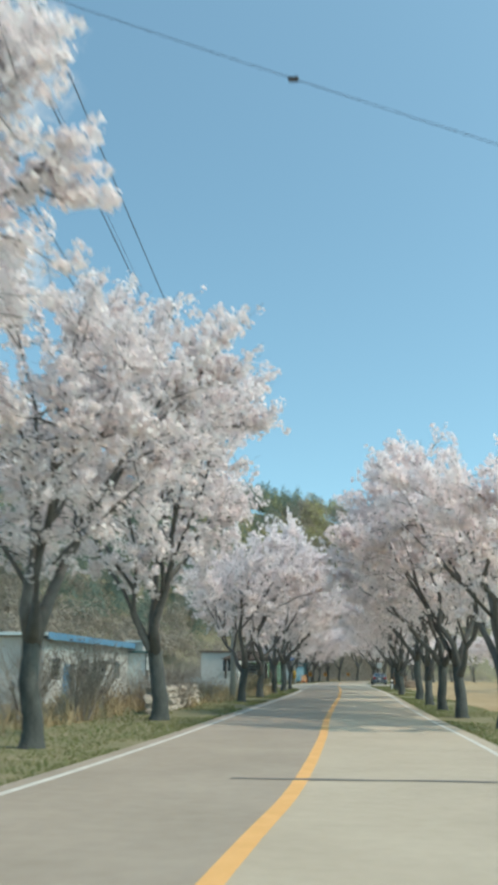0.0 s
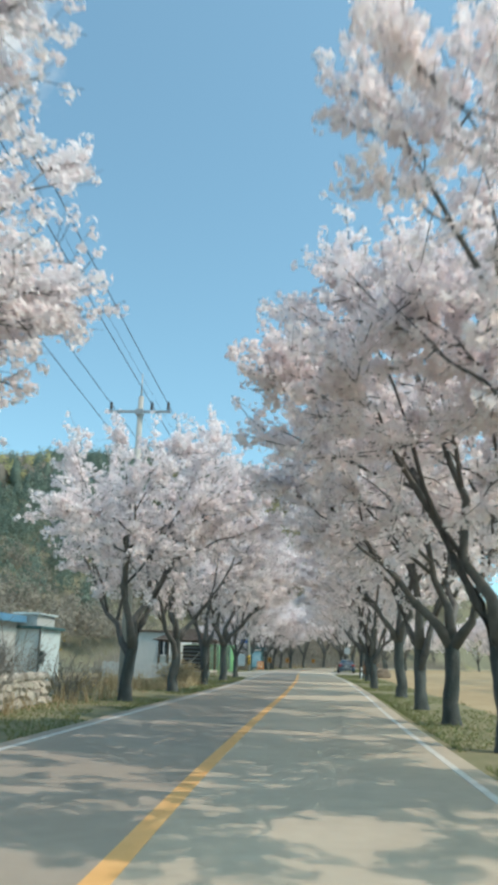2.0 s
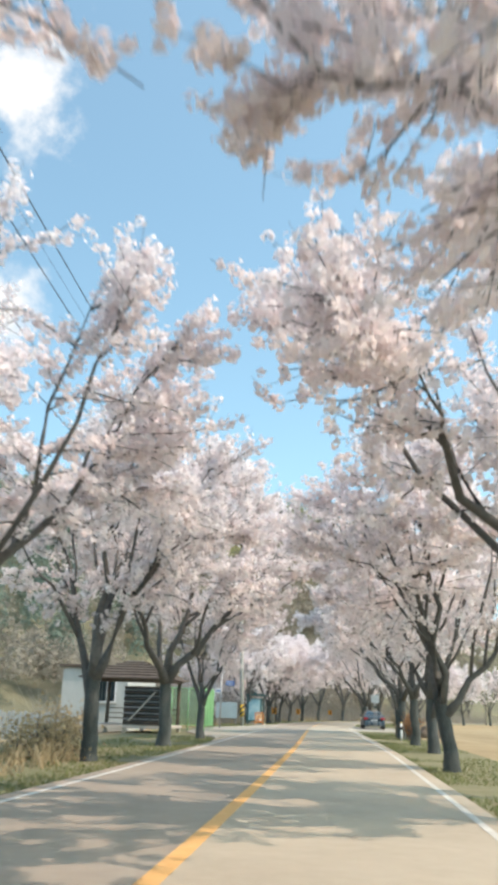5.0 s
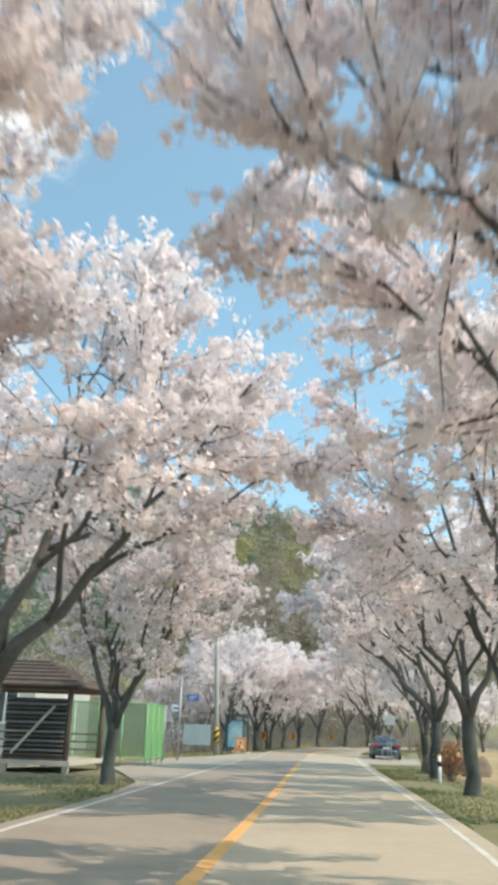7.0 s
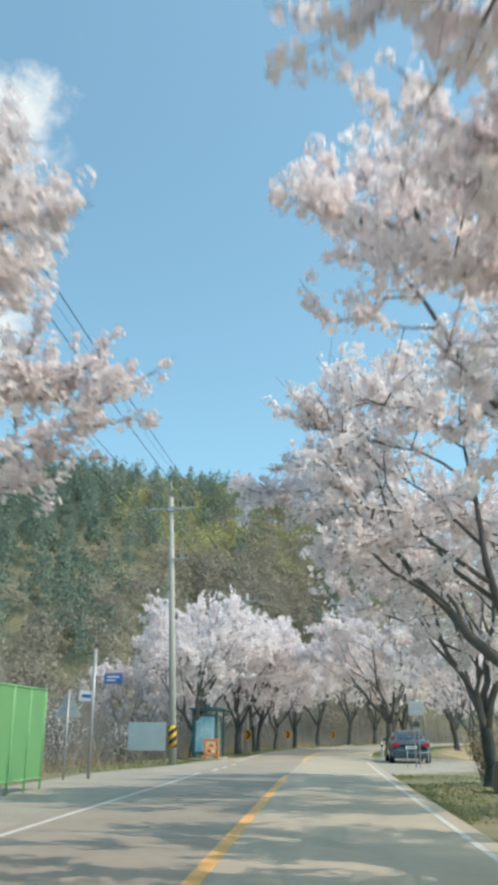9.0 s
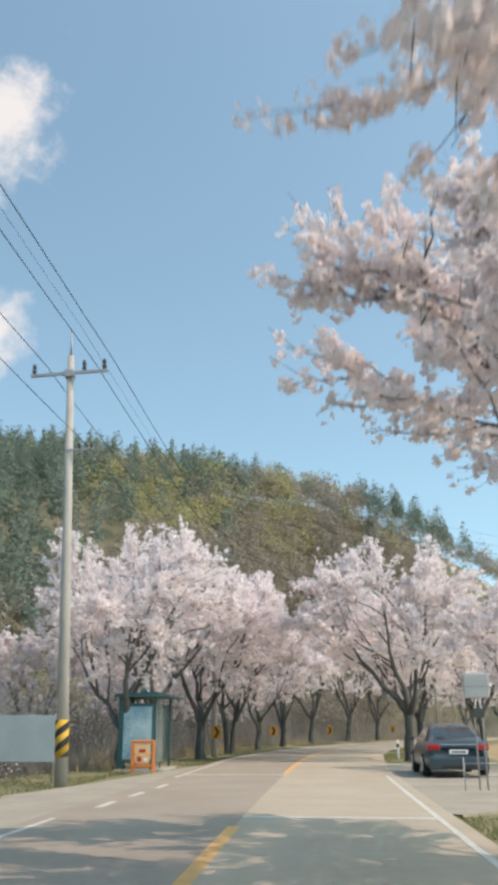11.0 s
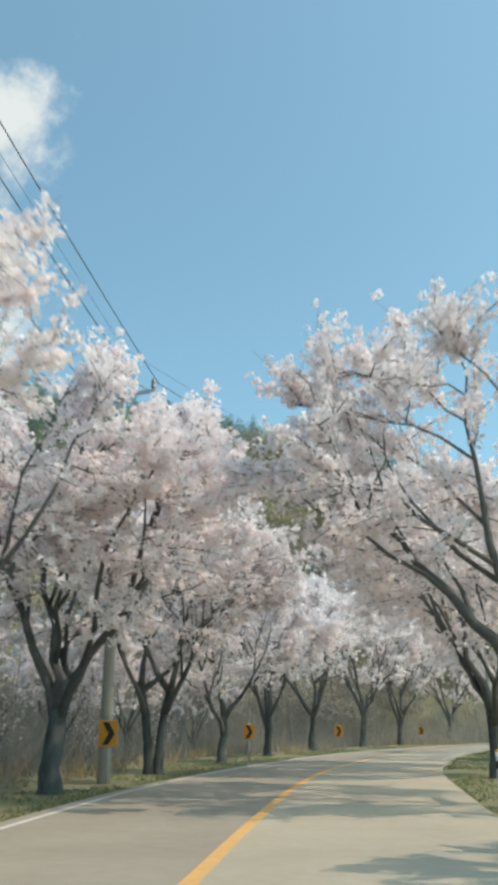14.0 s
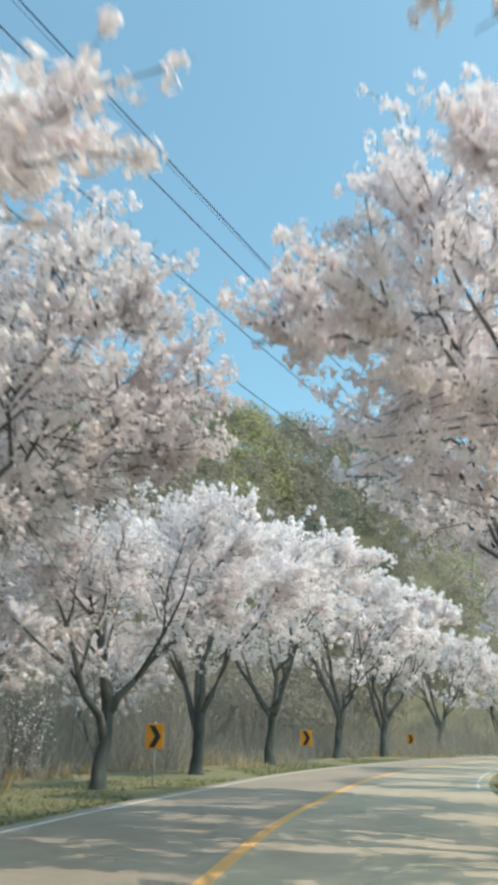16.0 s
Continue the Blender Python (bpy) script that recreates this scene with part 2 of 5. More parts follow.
M_TAIL = material("red_tail_lens", [(0.30, 0.012, 0.015), (0.42, 0.02, 0.02)], 8, 0.15, coat=0.6)
M_BLINDBOARD = material("blue_grey_board", [(0.30, 0.39, 0.43), (0.38, 0.47, 0.50)], 2, 0.7)

# ======================================================= mesh helpers


def mesh_object(name, verts, faces, mat, parent=None, label="", smooth=False):
    me = bpy.data.meshes.new(name)
    me.from_pydata(verts, [], faces)
    for m in mat if isinstance(mat, (list, tuple)) else (mat,):
        me.materials.append(m)
    if smooth:
        me.polygons.foreach_set("use_smooth", np.ones(len(me.polygons), dtype=bool))
    me.update()
    ob = new(name, me)
    if parent is not None:
        ob.parent = parent
    if label:
        tagged(ob, label)
    return ob


def part(name, bm, mat, parent, label="", smooth=False):
    """Links a bmesh as one mesh object under a thing or a part."""
    me = bpy.data.meshes.new(name)
    bm.normal_update()
    bm.to_mesh(me)
    bm.free()
    for m in mat if isinstance(mat, (list, tuple)) else (mat,):
        me.materials.append(m)
    if smooth:
        me.polygons.foreach_set("use_smooth", np.ones(len(me.polygons), dtype=bool))
    ob = new(name, me)
    if parent is not None:
        ob.parent = parent
    if label:
        tagged(ob, label)
    return ob


def thing(name, x, y, z, label, category, group="", rz=0.0, rx=0.0, ry=0.0):
    ob = new(name)
    ob.matrix_basis = pose(x, y, z, rx, ry, rz)
    return tagged(ob, label, category, group)


def box(bm, x0, x1, y0, y1, z0, z1, bevel=0.0, m=None):
    r = bmesh.ops.create_cube(bm, size=1.0, matrix=Matrix.Translation(((x0 + x1) / 2, (y0 + y1) / 2, (z0 + z1) / 2))
                              @ Matrix.Diagonal((x1 - x0, y1 - y0, z1 - z0, 1)))
    vs = r["verts"]
    if bevel:
        es = list({e for v in vs for e in v.link_edges})
        vs = bmesh.ops.bevel(bm, geom=es, offset=bevel, segments=2, profile=0.5, affect="EDGES")["verts"]
    if m is not None:
        bmesh.ops.transform(bm, matrix=m, verts=list(vs))
    return vs


def boxed(x0, x1, y0, y1, z0, z1, bevel=0.0, m=None):
    bm = bmesh.new()
    box(bm, x0, x1, y0, y1, z0, z1, bevel, m)
    return bm


def tube_data(points, radii, sides):
    """Vertices and faces of a tapered tube along a line of points, closed at its end."""
    pts = np.asarray(points, float)
    d = np.gradient(pts, axis=0)
    d /= np.linalg.norm(d, axis=1)[:, None] + 1e-9
    ref = np.where(np.abs(d[:, 2:3]) > 0.9, (1.0, 0.0, 0.0), (0.0, 0.0, 1.0))
    u = np.cross(d, ref)
    u /= np.linalg.norm(u, axis=1)[:, None] + 1e-9
    v = np.cross(d, u)
    a = np.linspace(0, 2 * math.pi, sides, endpoint=False)
    ring = u[:, None] * np.cos(a)[:, None] + v[:, None] * np.sin(a)[:, None]
    vs = (pts[:, None] + ring * np.asarray(radii)[:, None, None]).reshape(-1, 3)
    n = len(pts)
    fs = [(i * sides + j, i * sides + (j + 1) % sides, (i + 1) * sides + (j + 1) % sides, (i + 1) * sides + j)
          for i in range(n - 1) for j in range(sides)]
    fs.append(tuple((n - 1) * sides + j for j in range(sides)))
    fs.append(tuple(reversed(range(sides))))
    return vs, fs


class Heap:
    """Gathers many small pieces into one mesh."""

    def __init__(self):
        self.v, self.f, self.n, self.mi = [], [], 0, []

    def add(self, vs, fs, mi=0):
        self.v.append(np.asarray(vs, float).reshape(-1, 3))
        self.f.extend(tuple(i + self.n for i in f) for f in fs)
        self.mi.extend([mi] * len(fs))
        self.n += len(self.v[-1])

    def tube(self, points, radii, sides=4, mi=0):
        self.add(*tube_data(points, radii, sides), mi)

    def quads(self, corners, mi=0):
        """corners: an array of (n, 4, 3), or (n, 3, 3) for three-cornered pieces."""
        c = np.asarray(corners, float)
        k, sides = c.shape[:2]
        idx = np.arange(sides * k).reshape(k, sides) + self.n
        self.v.append(c.reshape(-1, 3))
        self.f.extend(map(tuple, idx.tolist()))
        self.mi.extend([mi] * k)
        self.n += sides * k

    def object(self, name, mat, parent=None, label="", smooth=False):
        ob = mesh_object(name, np.concatenate(self.v).tolist(), self.f, mat, parent, label, smooth)
        if any(self.mi):
            ob.data.polygons.foreach_set("material_index", np.array(self.mi, dtype=np.int32))
        return ob


def flakes(rng, centres, size, up=0.0):
    """A small three-cornered petal or leaf, turned at random, at each centre."""
    n = len(centres)
    a = rng.normal(size=(n, 3))
    a /= np.linalg.norm(a, axis=1)[:, None]
    b = rng.normal(size=(n, 3))
    b[:, 2] += up
    b -= (b * a).sum(1)[:, None] * a
    b /= np.linalg.norm(b, axis=1)[:, None]
    s = (size * rng.uniform(0.6, 1.4, n))[:, None]
    k = rng.uniform(0.7, 1.0, (n, 1))
    p = centres
    return np.stack([p + a * s * 0.6, p - a * s * 0.3 + b * s * 0.5 * k, p - a * s * 0.3 - b * s * 0.5 * k], 1)


def shell_flakes(rng, centres, normals, size, loose=0.5):
    """Three-cornered petals or leaves that face roughly along the given directions."""
    n = len(centres)
    d = normals / (np.linalg.norm(normals, axis=1)[:, None] + 1e-9) + rng.normal(0, loose, (n, 3))
    d /= np.linalg.norm(d, axis=1)[:, None]
    a = np.cross(d, rng.normal(size=(n, 3)))
    a /= np.linalg.norm(a, axis=1)[:, None] + 1e-9
    b = np.cross(d, a)
    s = (size * rng.uniform(0.6, 1.4, n))[:, None]
    k = rng.uniform(0.75, 1.1, (n, 1))
    return np.stack([centres + a * s * 0.6, centres - a * s * 0.3 + b * s * 0.5 * k, centres - a * s * 0.3 - b * s * 0.5 * k], 1)


def tube_part(name, points, radius, mat, parent, sides=8, label="", r_end=None):
    n = len(points)
    vs, fs = tube_data(points, np.linspace(radius, radius if r_end is None else r_end, n), sides)
    return mesh_object(name, vs.tolist(), fs, mat, parent, label, smooth=sides > 5)


# ======================================================= the road's line and the lie of the land
CENTRE = [(-3.5, -60), (-1.6, -25), (-0.6, -4), (-0.1, 9), (0.12, 14), (0.12, 22), (-0.02, 30), (-0.08, 42), (-0.10, 52), (-0.2, 63), (-0.38, 76),
          (-0.72, 90), (-1.03, 104), (-1.2, 117), (-1.24, 128), (-1.05, 137), (-0.55, 144.5), (0.3, 151), (1.45, 158.5),
          (3.3, 167), (6.2, 177), (10.2, 188), (15.6, 200), (22.5, 213), (31, 226), (42, 240), (56, 255), (76, 272), (110, 295)]


def smooth_line(points, step=1.0):
    """A smooth line through the given points (Catmull-Rom), as an even row of points."""
    p = np.array(points, float)
    p = np.vstack([2 * p[0] - p[1], p, 2 * p[-1] - p[-2]])
    out = []
    for i in range(1, len(p) - 2):
        n = max(2, int(np.linalg.norm(p[i + 1] - p[i]) / step))
        t = np.linspace(0, 1, n, endpoint=False)[:, None]
        out.append(0.5 * (2 * p[i] + (p[i + 1] - p[i - 1]) * t + (2 * p[i - 1] - 5 * p[i] + 4 * p[i + 1] - p[i + 2]) * t**2
                          + (3 * p[i] - p[i - 1] - 3 * p[i + 1] + p[i + 2]) * t**3))
    return np.vstack(out + [p[-2:-1]])


LINE = smooth_line(CENTRE)
TAN = np.gradient(LINE, axis=0)
TAN /= np.linalg.norm(TAN, axis=1)[:, None]
RIGHT = np.stack([TAN[:, 1], -TAN[:, 0]], 1)


def beside(y, off):
    """The point that lies off metres to the right of the centre line, abreast of y, and the road's heading there in degrees."""
    i = int(np.argmin(np.abs(LINE[:, 1] - y)))
    p = LINE[i] + RIGHT[i] * off
    return float(p[0]), float(p[1]), math.degrees(math.atan2(-TAN[i, 0], TAN[i, 1]))


def road_distance(x, y):
    """How far, in metres, places lie from the centre line."""
    pts = LINE[::3]
    return np.min(np.hypot(np.asarray(x)[..., None] - pts[:, 0], np.asarray(y)[..., None] - pts[:, 1]), -1)


def smoothstep(a, b, x):
    t = np.clip((np.asarray(x, float) - a) / (b - a), 0, 1)
    return t * t * (3 - 2 * t)


def ridge_height(x):
    return np.interp(x, [-400, -160, -77, -37, -4, 12, 29, 60, 110, 200], [30, 46, 51, 51, 47, 42, 32, 15, 5, 8])


def foot_line(x):
    return np.interp(x, [-400, -70, -45, -20, -5, 30, 80, 200], [70, 92, 118, 172, 205, 228, 250, 270])


def land(x, y):
    """The height of the ground."""
    x, y = np.asarray(x, float), np.asarray(y, float)
    d = road_distance(x, y)
    z = -0.05 - 0.45 * smoothstep(8.0, 14.0, d)
    f = foot_line(x)
    z = z + ridge_height(x) * smoothstep(0, 1, (y - f) / np.maximum(275 - f, 30)) * smoothstep(6, 30, d)
    z = z + 0.12 * np.sin(x * 0.31 + 1.3) * np.sin(y * 0.27) * smoothstep(7, 14, d)
    return z


def ribbon(off0, off1, y0, y1, z, step=1):
    """A strip along the road between two distances from its centre line."""
    keep = [i for i in range(0, len(LINE), step) if y0 <= LINE[i, 1] <= y1]
    vs, fs = [], []
    for k, i in enumerate(keep):
        o0 = off0(LINE[i, 1]) if callable(off0) else off0
        o1 = off1(LINE[i, 1]) if callable(off1) else off1
        for o in (o0, o1):
            p = LINE[i] + RIGHT[i] * o
            vs.append((p[0], p[1], z))
        if k:
            fs.append((2 * k - 2, 2 * k - 1, 2 * k + 1, 2 * k))
    return vs, fs


def slab(name, off0, off1, y0, y1, z, mat, depth=0.03, parent=None, label=""):
    """A strip along the road with thickness."""
    vs, fs = ribbon(off0, off1, y0, y1, z)
    n = len(vs)
    lower = [(x, y, z - depth) for x, y, _ in vs]
    side = []
    for k in range(n // 2 - 1):
        a, b = 2 * k, 2 * k + 2
        side += [(a + n, a, b, b + n), (a + 1, a + 1 + n, b + 1 + n, b + 1)]
    return mesh_object(name, vs + lower, fs + side, mat, parent, label)


# ground: one sheet to the horizon, finest near the road
gx = np.unique(np.concatenate([np.arange(-24, 24.1, 1.5), np.arange(-120, 120.1, 8), np.linspace(-1500, 1500, 31)]))
gy = np.unique(np.concatenate([np.arange(-30, 240, 3.0), np.arange(-60, 400, 10), np.linspace(-1500, 2500, 41)]))
GX, GY = np.meshgrid(gx, gy)
GZ = land(GX.ravel(), GY.ravel())
nx = len(gx)
g_faces, g_mats = [], []
g_dist = road_distance(((GX[:-1, :-1] + GX[1:, 1:]) / 2).ravel(), ((GY[:-1, :-1] + GY[1:, 1:]) / 2).ravel()).reshape(len(gy) - 1, nx - 1)
for j in range(len(gy) - 1):
    for i in range(nx - 1):
        g_faces.append((j * nx + i, j * nx + i + 1, (j + 1) * nx + i + 1, (j + 1) * nx + i))
        cx, cy = (gx[i] + gx[i + 1]) / 2, (gy[j] + gy[j + 1]) / 2
        g_mats.append(0 if g_dist[j, i] < (8.5 if cx < 0 or cy > 100 else 6.2) else 2 if GZ[j * nx + i] > 0.4 or (cy > 104 and -60 < cx < 0) or cy > foot_line(cx) + (22 if cx < -20 else -12) or (cy > 118 and -40 < cx < 0) else 1)
ground = mesh_object("ground", np.stack([GX.ravel(), GY.ravel(), GZ], 1).tolist(), g_faces, (M_VERGE, M_FIELD, M_FOREST_FLOOR), smooth=True)
ground.data.polygons.foreach_set("material_index", np.array(g_mats, dtype=np.int32))
tagged(ground, "verge turf, dry tan fields and wooded hillside", "ground", kind="structure")


def left_edge(y):
    return float(np.interp(y, [0, 13, 30, 60, 80, 100, 125, 133, 150, 170], [-3.05, -3.1, -2.95, -2.95, -3.1, -3.0, -3.2, -3.4, -3.1, -3.1]))


def right_edge(y):
    return float(np.interp(y, [0, 20, 40, 70, 90, 105, 120, 135, 150, 170], [3.1, 3.1, 3.05, 3.2, 3.15, 3.15, 3.1, 3.4, 3.3, 3.2]))


road = slab("road", lambda y: left_edge(y) - 0.25, -0.0, -60, 290, 0.0, M_ROAD_L, 0.06)
tagged(road, "two-lane asphalt road, worn grey lane and paler lane", "road", kind="structure")
slab("lane", 0.0, lambda y: right_edge(y) + 0.25, -60, 290, 0.0, M_ROAD_R, 0.06, road)


def paint(name, off0, off1, y0, y1, mat, label):
    ob = slab(name, off0, off1, y0, y1, 0.004, mat, 0.003)
    return tagged(ob, label, "road marking", kind="structure")


paint("yellow_centre_line", -0.09, 0.09, -60, 104.5, M_YELLOW, "solid yellow centre line painted on the road")
paint("yellow_centre_line", -0.08, 0.08, 118.2, 290, M_YELLOW, "solid yellow centre line painted on the road")
paint("white_edge_line", lambda y: left_edge(y), lambda y: left_edge(y) + 0.10, -60, 106.0, M_WHITE, "white edge line along the verge")
paint("white_edge_line", lambda y: left_edge(y), lambda y: left_edge(y) + 0.10, 116.8, 290, M_WHITE, "white edge line along the verge")
paint("white_edge_line", lambda y: right_edge(y) - 0.10, lambda y: right_edge(y), -60, 119, M_WHITE, "white edge line along the verge")
paint("white_edge_line", lambda y: right_edge(y) - 0.10, lambda y: right_edge(y), 155, 290, M_WHITE, "white edge line along the verge")


def flat_patch(name, corners, z, mat, label, category, kind="structure", group=""):
    vs = [(x, y, z) for x, y in corners] + [(x, y, z - 0.003) for x, y in corners]
    n = len(corners)
    fs = [tuple(range(n))] + [(i, i + n, (i + 1) % n + n, (i + 1) % n) for i in range(n)]
    return tagged(mesh_object(name, vs, fs, mat), label, category, group, kind)


for y0 in (107.0, 109.6, 112.4):
    flat_patch("dashed_edge_line", [(-3.93, y0), (-3.79, y0), (-3.82, y0 + 1.3), (-3.96, y0 + 1.3)], 0.005, M_WHITE,
               "white painted dash at the bus stop", "road marking", group="bus stop dashes")
flat_patch("stop_line", [(-1.05, 105.3), (2.1, 105.2), (2.1, 105.45), (-1.05, 105.55)], 0.006, M_WHITE, "white transverse line across the lane", "road marking")
flat_patch("stop_line", [(-4.35, 118.35), (-1.15, 118.4), (-1.15, 118.62), (-4.35, 118.57)], 0.006, M_WHITE, "white transverse line across the lane", "road marking")

# thin uneven dark line across the right lane
dark_line = [(x, 14.52 + 0.10 * x - 0.075 - 0.03 * math.sin(3.1 * x)) for x in np.linspace(-0.75, 3.3, 14)]
dark_line += [(x, 14.52 + 0.10 * x + 0.065 + 0.03 * math.sin(4.3 * x)) for x in np.linspace(3.3, -0.75, 14)]
flat_patch("dark_road_line", dark_line, 0.008, M_ROAD_DARK, "thin dark line across the asphalt", "road crack")

# sandy bus bay beside the road, and the lay-by with the parked car
bay = slab("pavement", lambda y: float(np.interp(y, [77, 82, 86, 90, 95, 104, 114, 122, 126], [-3.36, -3.7, -4.9, -6.2, -6.6, -6.6, -4.8, -4.0, -3.6])),
           lambda y: left_edge(y) - 0.25, 77, 126, -0.004, M_LAYBY, 0.05)
tagged(bay, "sandy concrete strip at the bus stop", "pavement", kind="structure")
layby = slab("pavement", lambda y: right_edge(y) + 0.25, lambda y: float(np.interp(y, [106, 109, 113, 122, 126, 128], [3.5, 6.5, 9.5, 9.5, 6.5, 3.5])),
             106, 128, -0.004, M_LAYBY, 0.05)
tagged(layby, "sandy concrete lay-by beside the road", "pavement", kind="structure")

# ======================================================= cherry trees


def branch_line(rng, start, way, length, bend, lift, steps):
    """A crooked line that starts along way and slowly turns up (lift > 0) or droops (lift < 0)."""
    pts, p, d = [np.array(start, float)], np.array(start, float), np.array(way, float)
    d /= np.linalg.norm(d)
    for _ in range(steps):
        d = d + rng.normal(0, bend, 3) + np.array((0, 0, lift))
        d /= np.linalg.norm(d)
        p = p + d * length / steps
        pts.append(p.copy())
    return np.array(pts)


def bow(rng, a, b, lift, n, crook):
    """A crooked line of n + 1 points from a to b, bowed by lift metres."""
    t = np.linspace(0, 1, n + 1)[:, None]
    mid = (a + b) / 2 + np.array((0, 0, lift)) + rng.normal(0, 0.06, 3) * np.linalg.norm(b - a)
    pts = a * (1 - t) ** 2 + 2 * mid * t * (1 - t) + b * t**2
    pts[1:-1] += rng.normal(0, crook, (n - 1, 3))
    return pts


def cherry_tree(seed, twin=False, flake_count=66000, flake=0.100, height=9.3, radius=4.45, fine=1.0):
    """An old roadside cherry in full bloom, with a broad uneven dome that leans to local +x.
    Meshes: the trunk, each limb with its branches and twigs, and the crown of blossom."""
    rng = np.random.default_rng(seed)
    trunk, woods, bloom = Heap(), [], []
    fork_z = rng.uniform(1.7, 2.3)
    off = Vector((seed * 1.7, 0, 0))
    heart = np.array((0.45, 0.0, 0.585 * height))
    size = np.array((radius, radius * 1.02, 0.42 * height))

    def inside(p):
        """How far out in the crown a point lies: 1 at its uneven surface."""
        q = (p - heart) / size
        r = float(np.linalg.norm(q))
        d = Vector(q / (r + 1e-6))
        lumps = 1.0 + 0.26 * noise.noise(d * 1.6 + off) + 0.20 * noise.noise(d * 3.8 + off)
        low = 2.5 + 0.6 * noise.noise(Vector((p[0] * 0.5, p[1] * 0.5, seed))) + (0.62 if twin else 0.50) * float(np.hypot(p[0], p[1]))
        return r / lumps if p[2] > low else 9.0

    def surface(az, el, k):
        d = np.array((math.cos(az) * math.cos(el), math.sin(az) * math.cos(el), math.sin(el)))
        return heart + d * size * k

    def along(line, t):
        x = t * (len(line) - 1)
        i = min(int(x), len(line) - 2)
        return line[i] + (line[i + 1] - line[i]) * (x - i)

    stems = []
    if twin:
        r0 = 0.145
        for s in (-1, 1):
            stems.append((np.array([(0.13 * s, 0, -0.25), (0.15 * s, 0.02 * s, 0.15), (0.19 * s, 0.04, 0.9), (0.3 * s, 0.10 * s, 1.8), (0.5 * s, 0.16 * s, fork_z + 0.7)]), 2))
    else:
        r0 = rng.uniform(0.185, 0.215)
        lx, ly = rng.uniform(-0.05, 0.3), rng.uniform(-0.25, 0.25)
        kink = rng.normal(0, 0.05, 2)
        stems.append((np.array([(0, 0, -0.25), (0, 0, 0.06), (lx * 0.15 + kink[0], ly * 0.2, 0.5), (lx * 0.45, ly * 0.55 + kink[1], 1.15), (lx, ly, fork_z)]), 3))
    turn0 = rng.uniform(0, 2 * math.pi)
    mains = []
    for q, (stem, count) in enumerate(stems):
        prof = np.interp(np.linspace(0, 1, len(stem)), [0, 0.22, 0.45, 1], [1.65, 1.2, 1.0, 0.86]) * r0
        # knotty stem that closes in a rounded crotch where the limbs leave it
        steps = np.linspace(0, len(stem) - 1, 17)
        core = np.stack([np.interp(steps, range(len(stem)), stem[:, i]) for i in range(3)], 1)
        core = np.vstack([core, core[-1] + (0.02, 0, 0.10), core[-1] + (0.03, 0, 0.24)])
        girth = np.append(np.interp(steps, range(len(stem)), prof), (prof[-1] * 0.82, prof[-1] * 0.3))
        skin, skin_faces = tube_data(core, girth, 14)
        axis = np.repeat(core, 14, 0)
        swell = np.array([1 + 0.16 * noise.noise(Vector((p[0] * 6, p[1] * 6, p[2] * 2.2)) + off) + 0.07 * noise.noise(Vector(p * 14) + off) for p in skin])
        trunk.add(axis + (skin - axis) * swell[:, None], skin_faces)
        for k in range(count):
            a = turn0 + 2 * math.pi * (k + q * 0.5) / count + rng.normal(0, 0.22)
            end = surface(a, radians(rng.uniform(14, 46)), rng.uniform(0.82, 0.95))
            drop = 0.12 + (0.55 * rng.uniform(0, 1) if k == 1 else 0.0)
            mains.append((bow(rng, along(stem, 1 - drop / fork_z), end, rng.uniform(0.0, 0.45), 9, 0.085), a, r0 * rng.uniform(0.56, 0.68)))
        end = surface(rng.uniform(0, 6.28), radians(rng.uniform(60, 82)), 0.92)
        mains.append((bow(rng, along(stem, 0.96), end, 0.0, 9, 0.09), turn0, r0 * 0.6))
    for line, a, r in mains:
        wood = Heap()
        woods.append(wood)
        girth = np.maximum(r * np.linspace(1, 0, len(line)) ** 1.2, 0.016)
        girth[0] *= 1.4
        girth[1] *= 1.08
        wood.tube(line, girth, 8)
        lines = [(line, 0.4)]
        for k in range(6):
            t = 0.20 + 0.11 * k + rng.uniform(-0.04, 0.06)
            side = a + (1 if k % 2 else -1) * rng.uniform(0.25, 0.95)
            end = surface(side, radians(rng.uniform(-6, 66)), rng.uniform(0.78, 0.97))
            start = along(line, t)
            if inside(end) > 1.05 or np.linalg.norm(end - start) < 0.8:
                end = start + (end - start) * 0.7
            sec = bow(rng, start, end, rng.uniform(0.05, 0.45), 6, 0.07)
            wood.tube(sec, np.maximum(r * (1 - t) * 0.62 * np.linspace(1, 0, len(sec)) ** 0.8, 0.011), 5)
            lines.append((sec, 0.18))
        for sec, t0 in lines:
            made = 0
            for _ in range(30):
                if made >= 9 * fine:
                    break
                base = along(sec, rng.uniform(t0, 1.0))
                out = (base - heart) / size
                way = out / (np.linalg.norm(out) + 0.25) * 0.8 + rng.normal(0, 0.5, 3) * (1, 1, 0.6) + (0, 0, 0.12)
                way /= np.linalg.norm(way)
                end = base + way * rng.uniform(0.8, 1.9)
                if inside(end) > 1.05:
                    end = base + (end - base) * 0.55
                    if inside(end) > 1.12:
                        continue
                made += 1
                sub = bow(rng, base, end, rng.uniform(-0.1, 0.2), 3, 0.05)
                wood.tube(sub, np.linspace(0.019, 0.007, 4), 3)
                bloom.append((sub, 1.0))
                for _ in range(int(4 * fine)):
                    b2 = along(sub, rng.uniform(0.1, 1.0))
                    w2 = way * 0.7 + rng.normal(0, 0.5, 3) * (1, 1, 0.7) + (0, 0, 0.12)
                    e2 = b2 + w2 / np.linalg.norm(w2) * rng.uniform(0.3, 0.85)
                    wood.tube(np.array([b2, e2]), (0.007, 0.004), 3)
                    bloom.append((np.array([b2, e2]), 1.0))
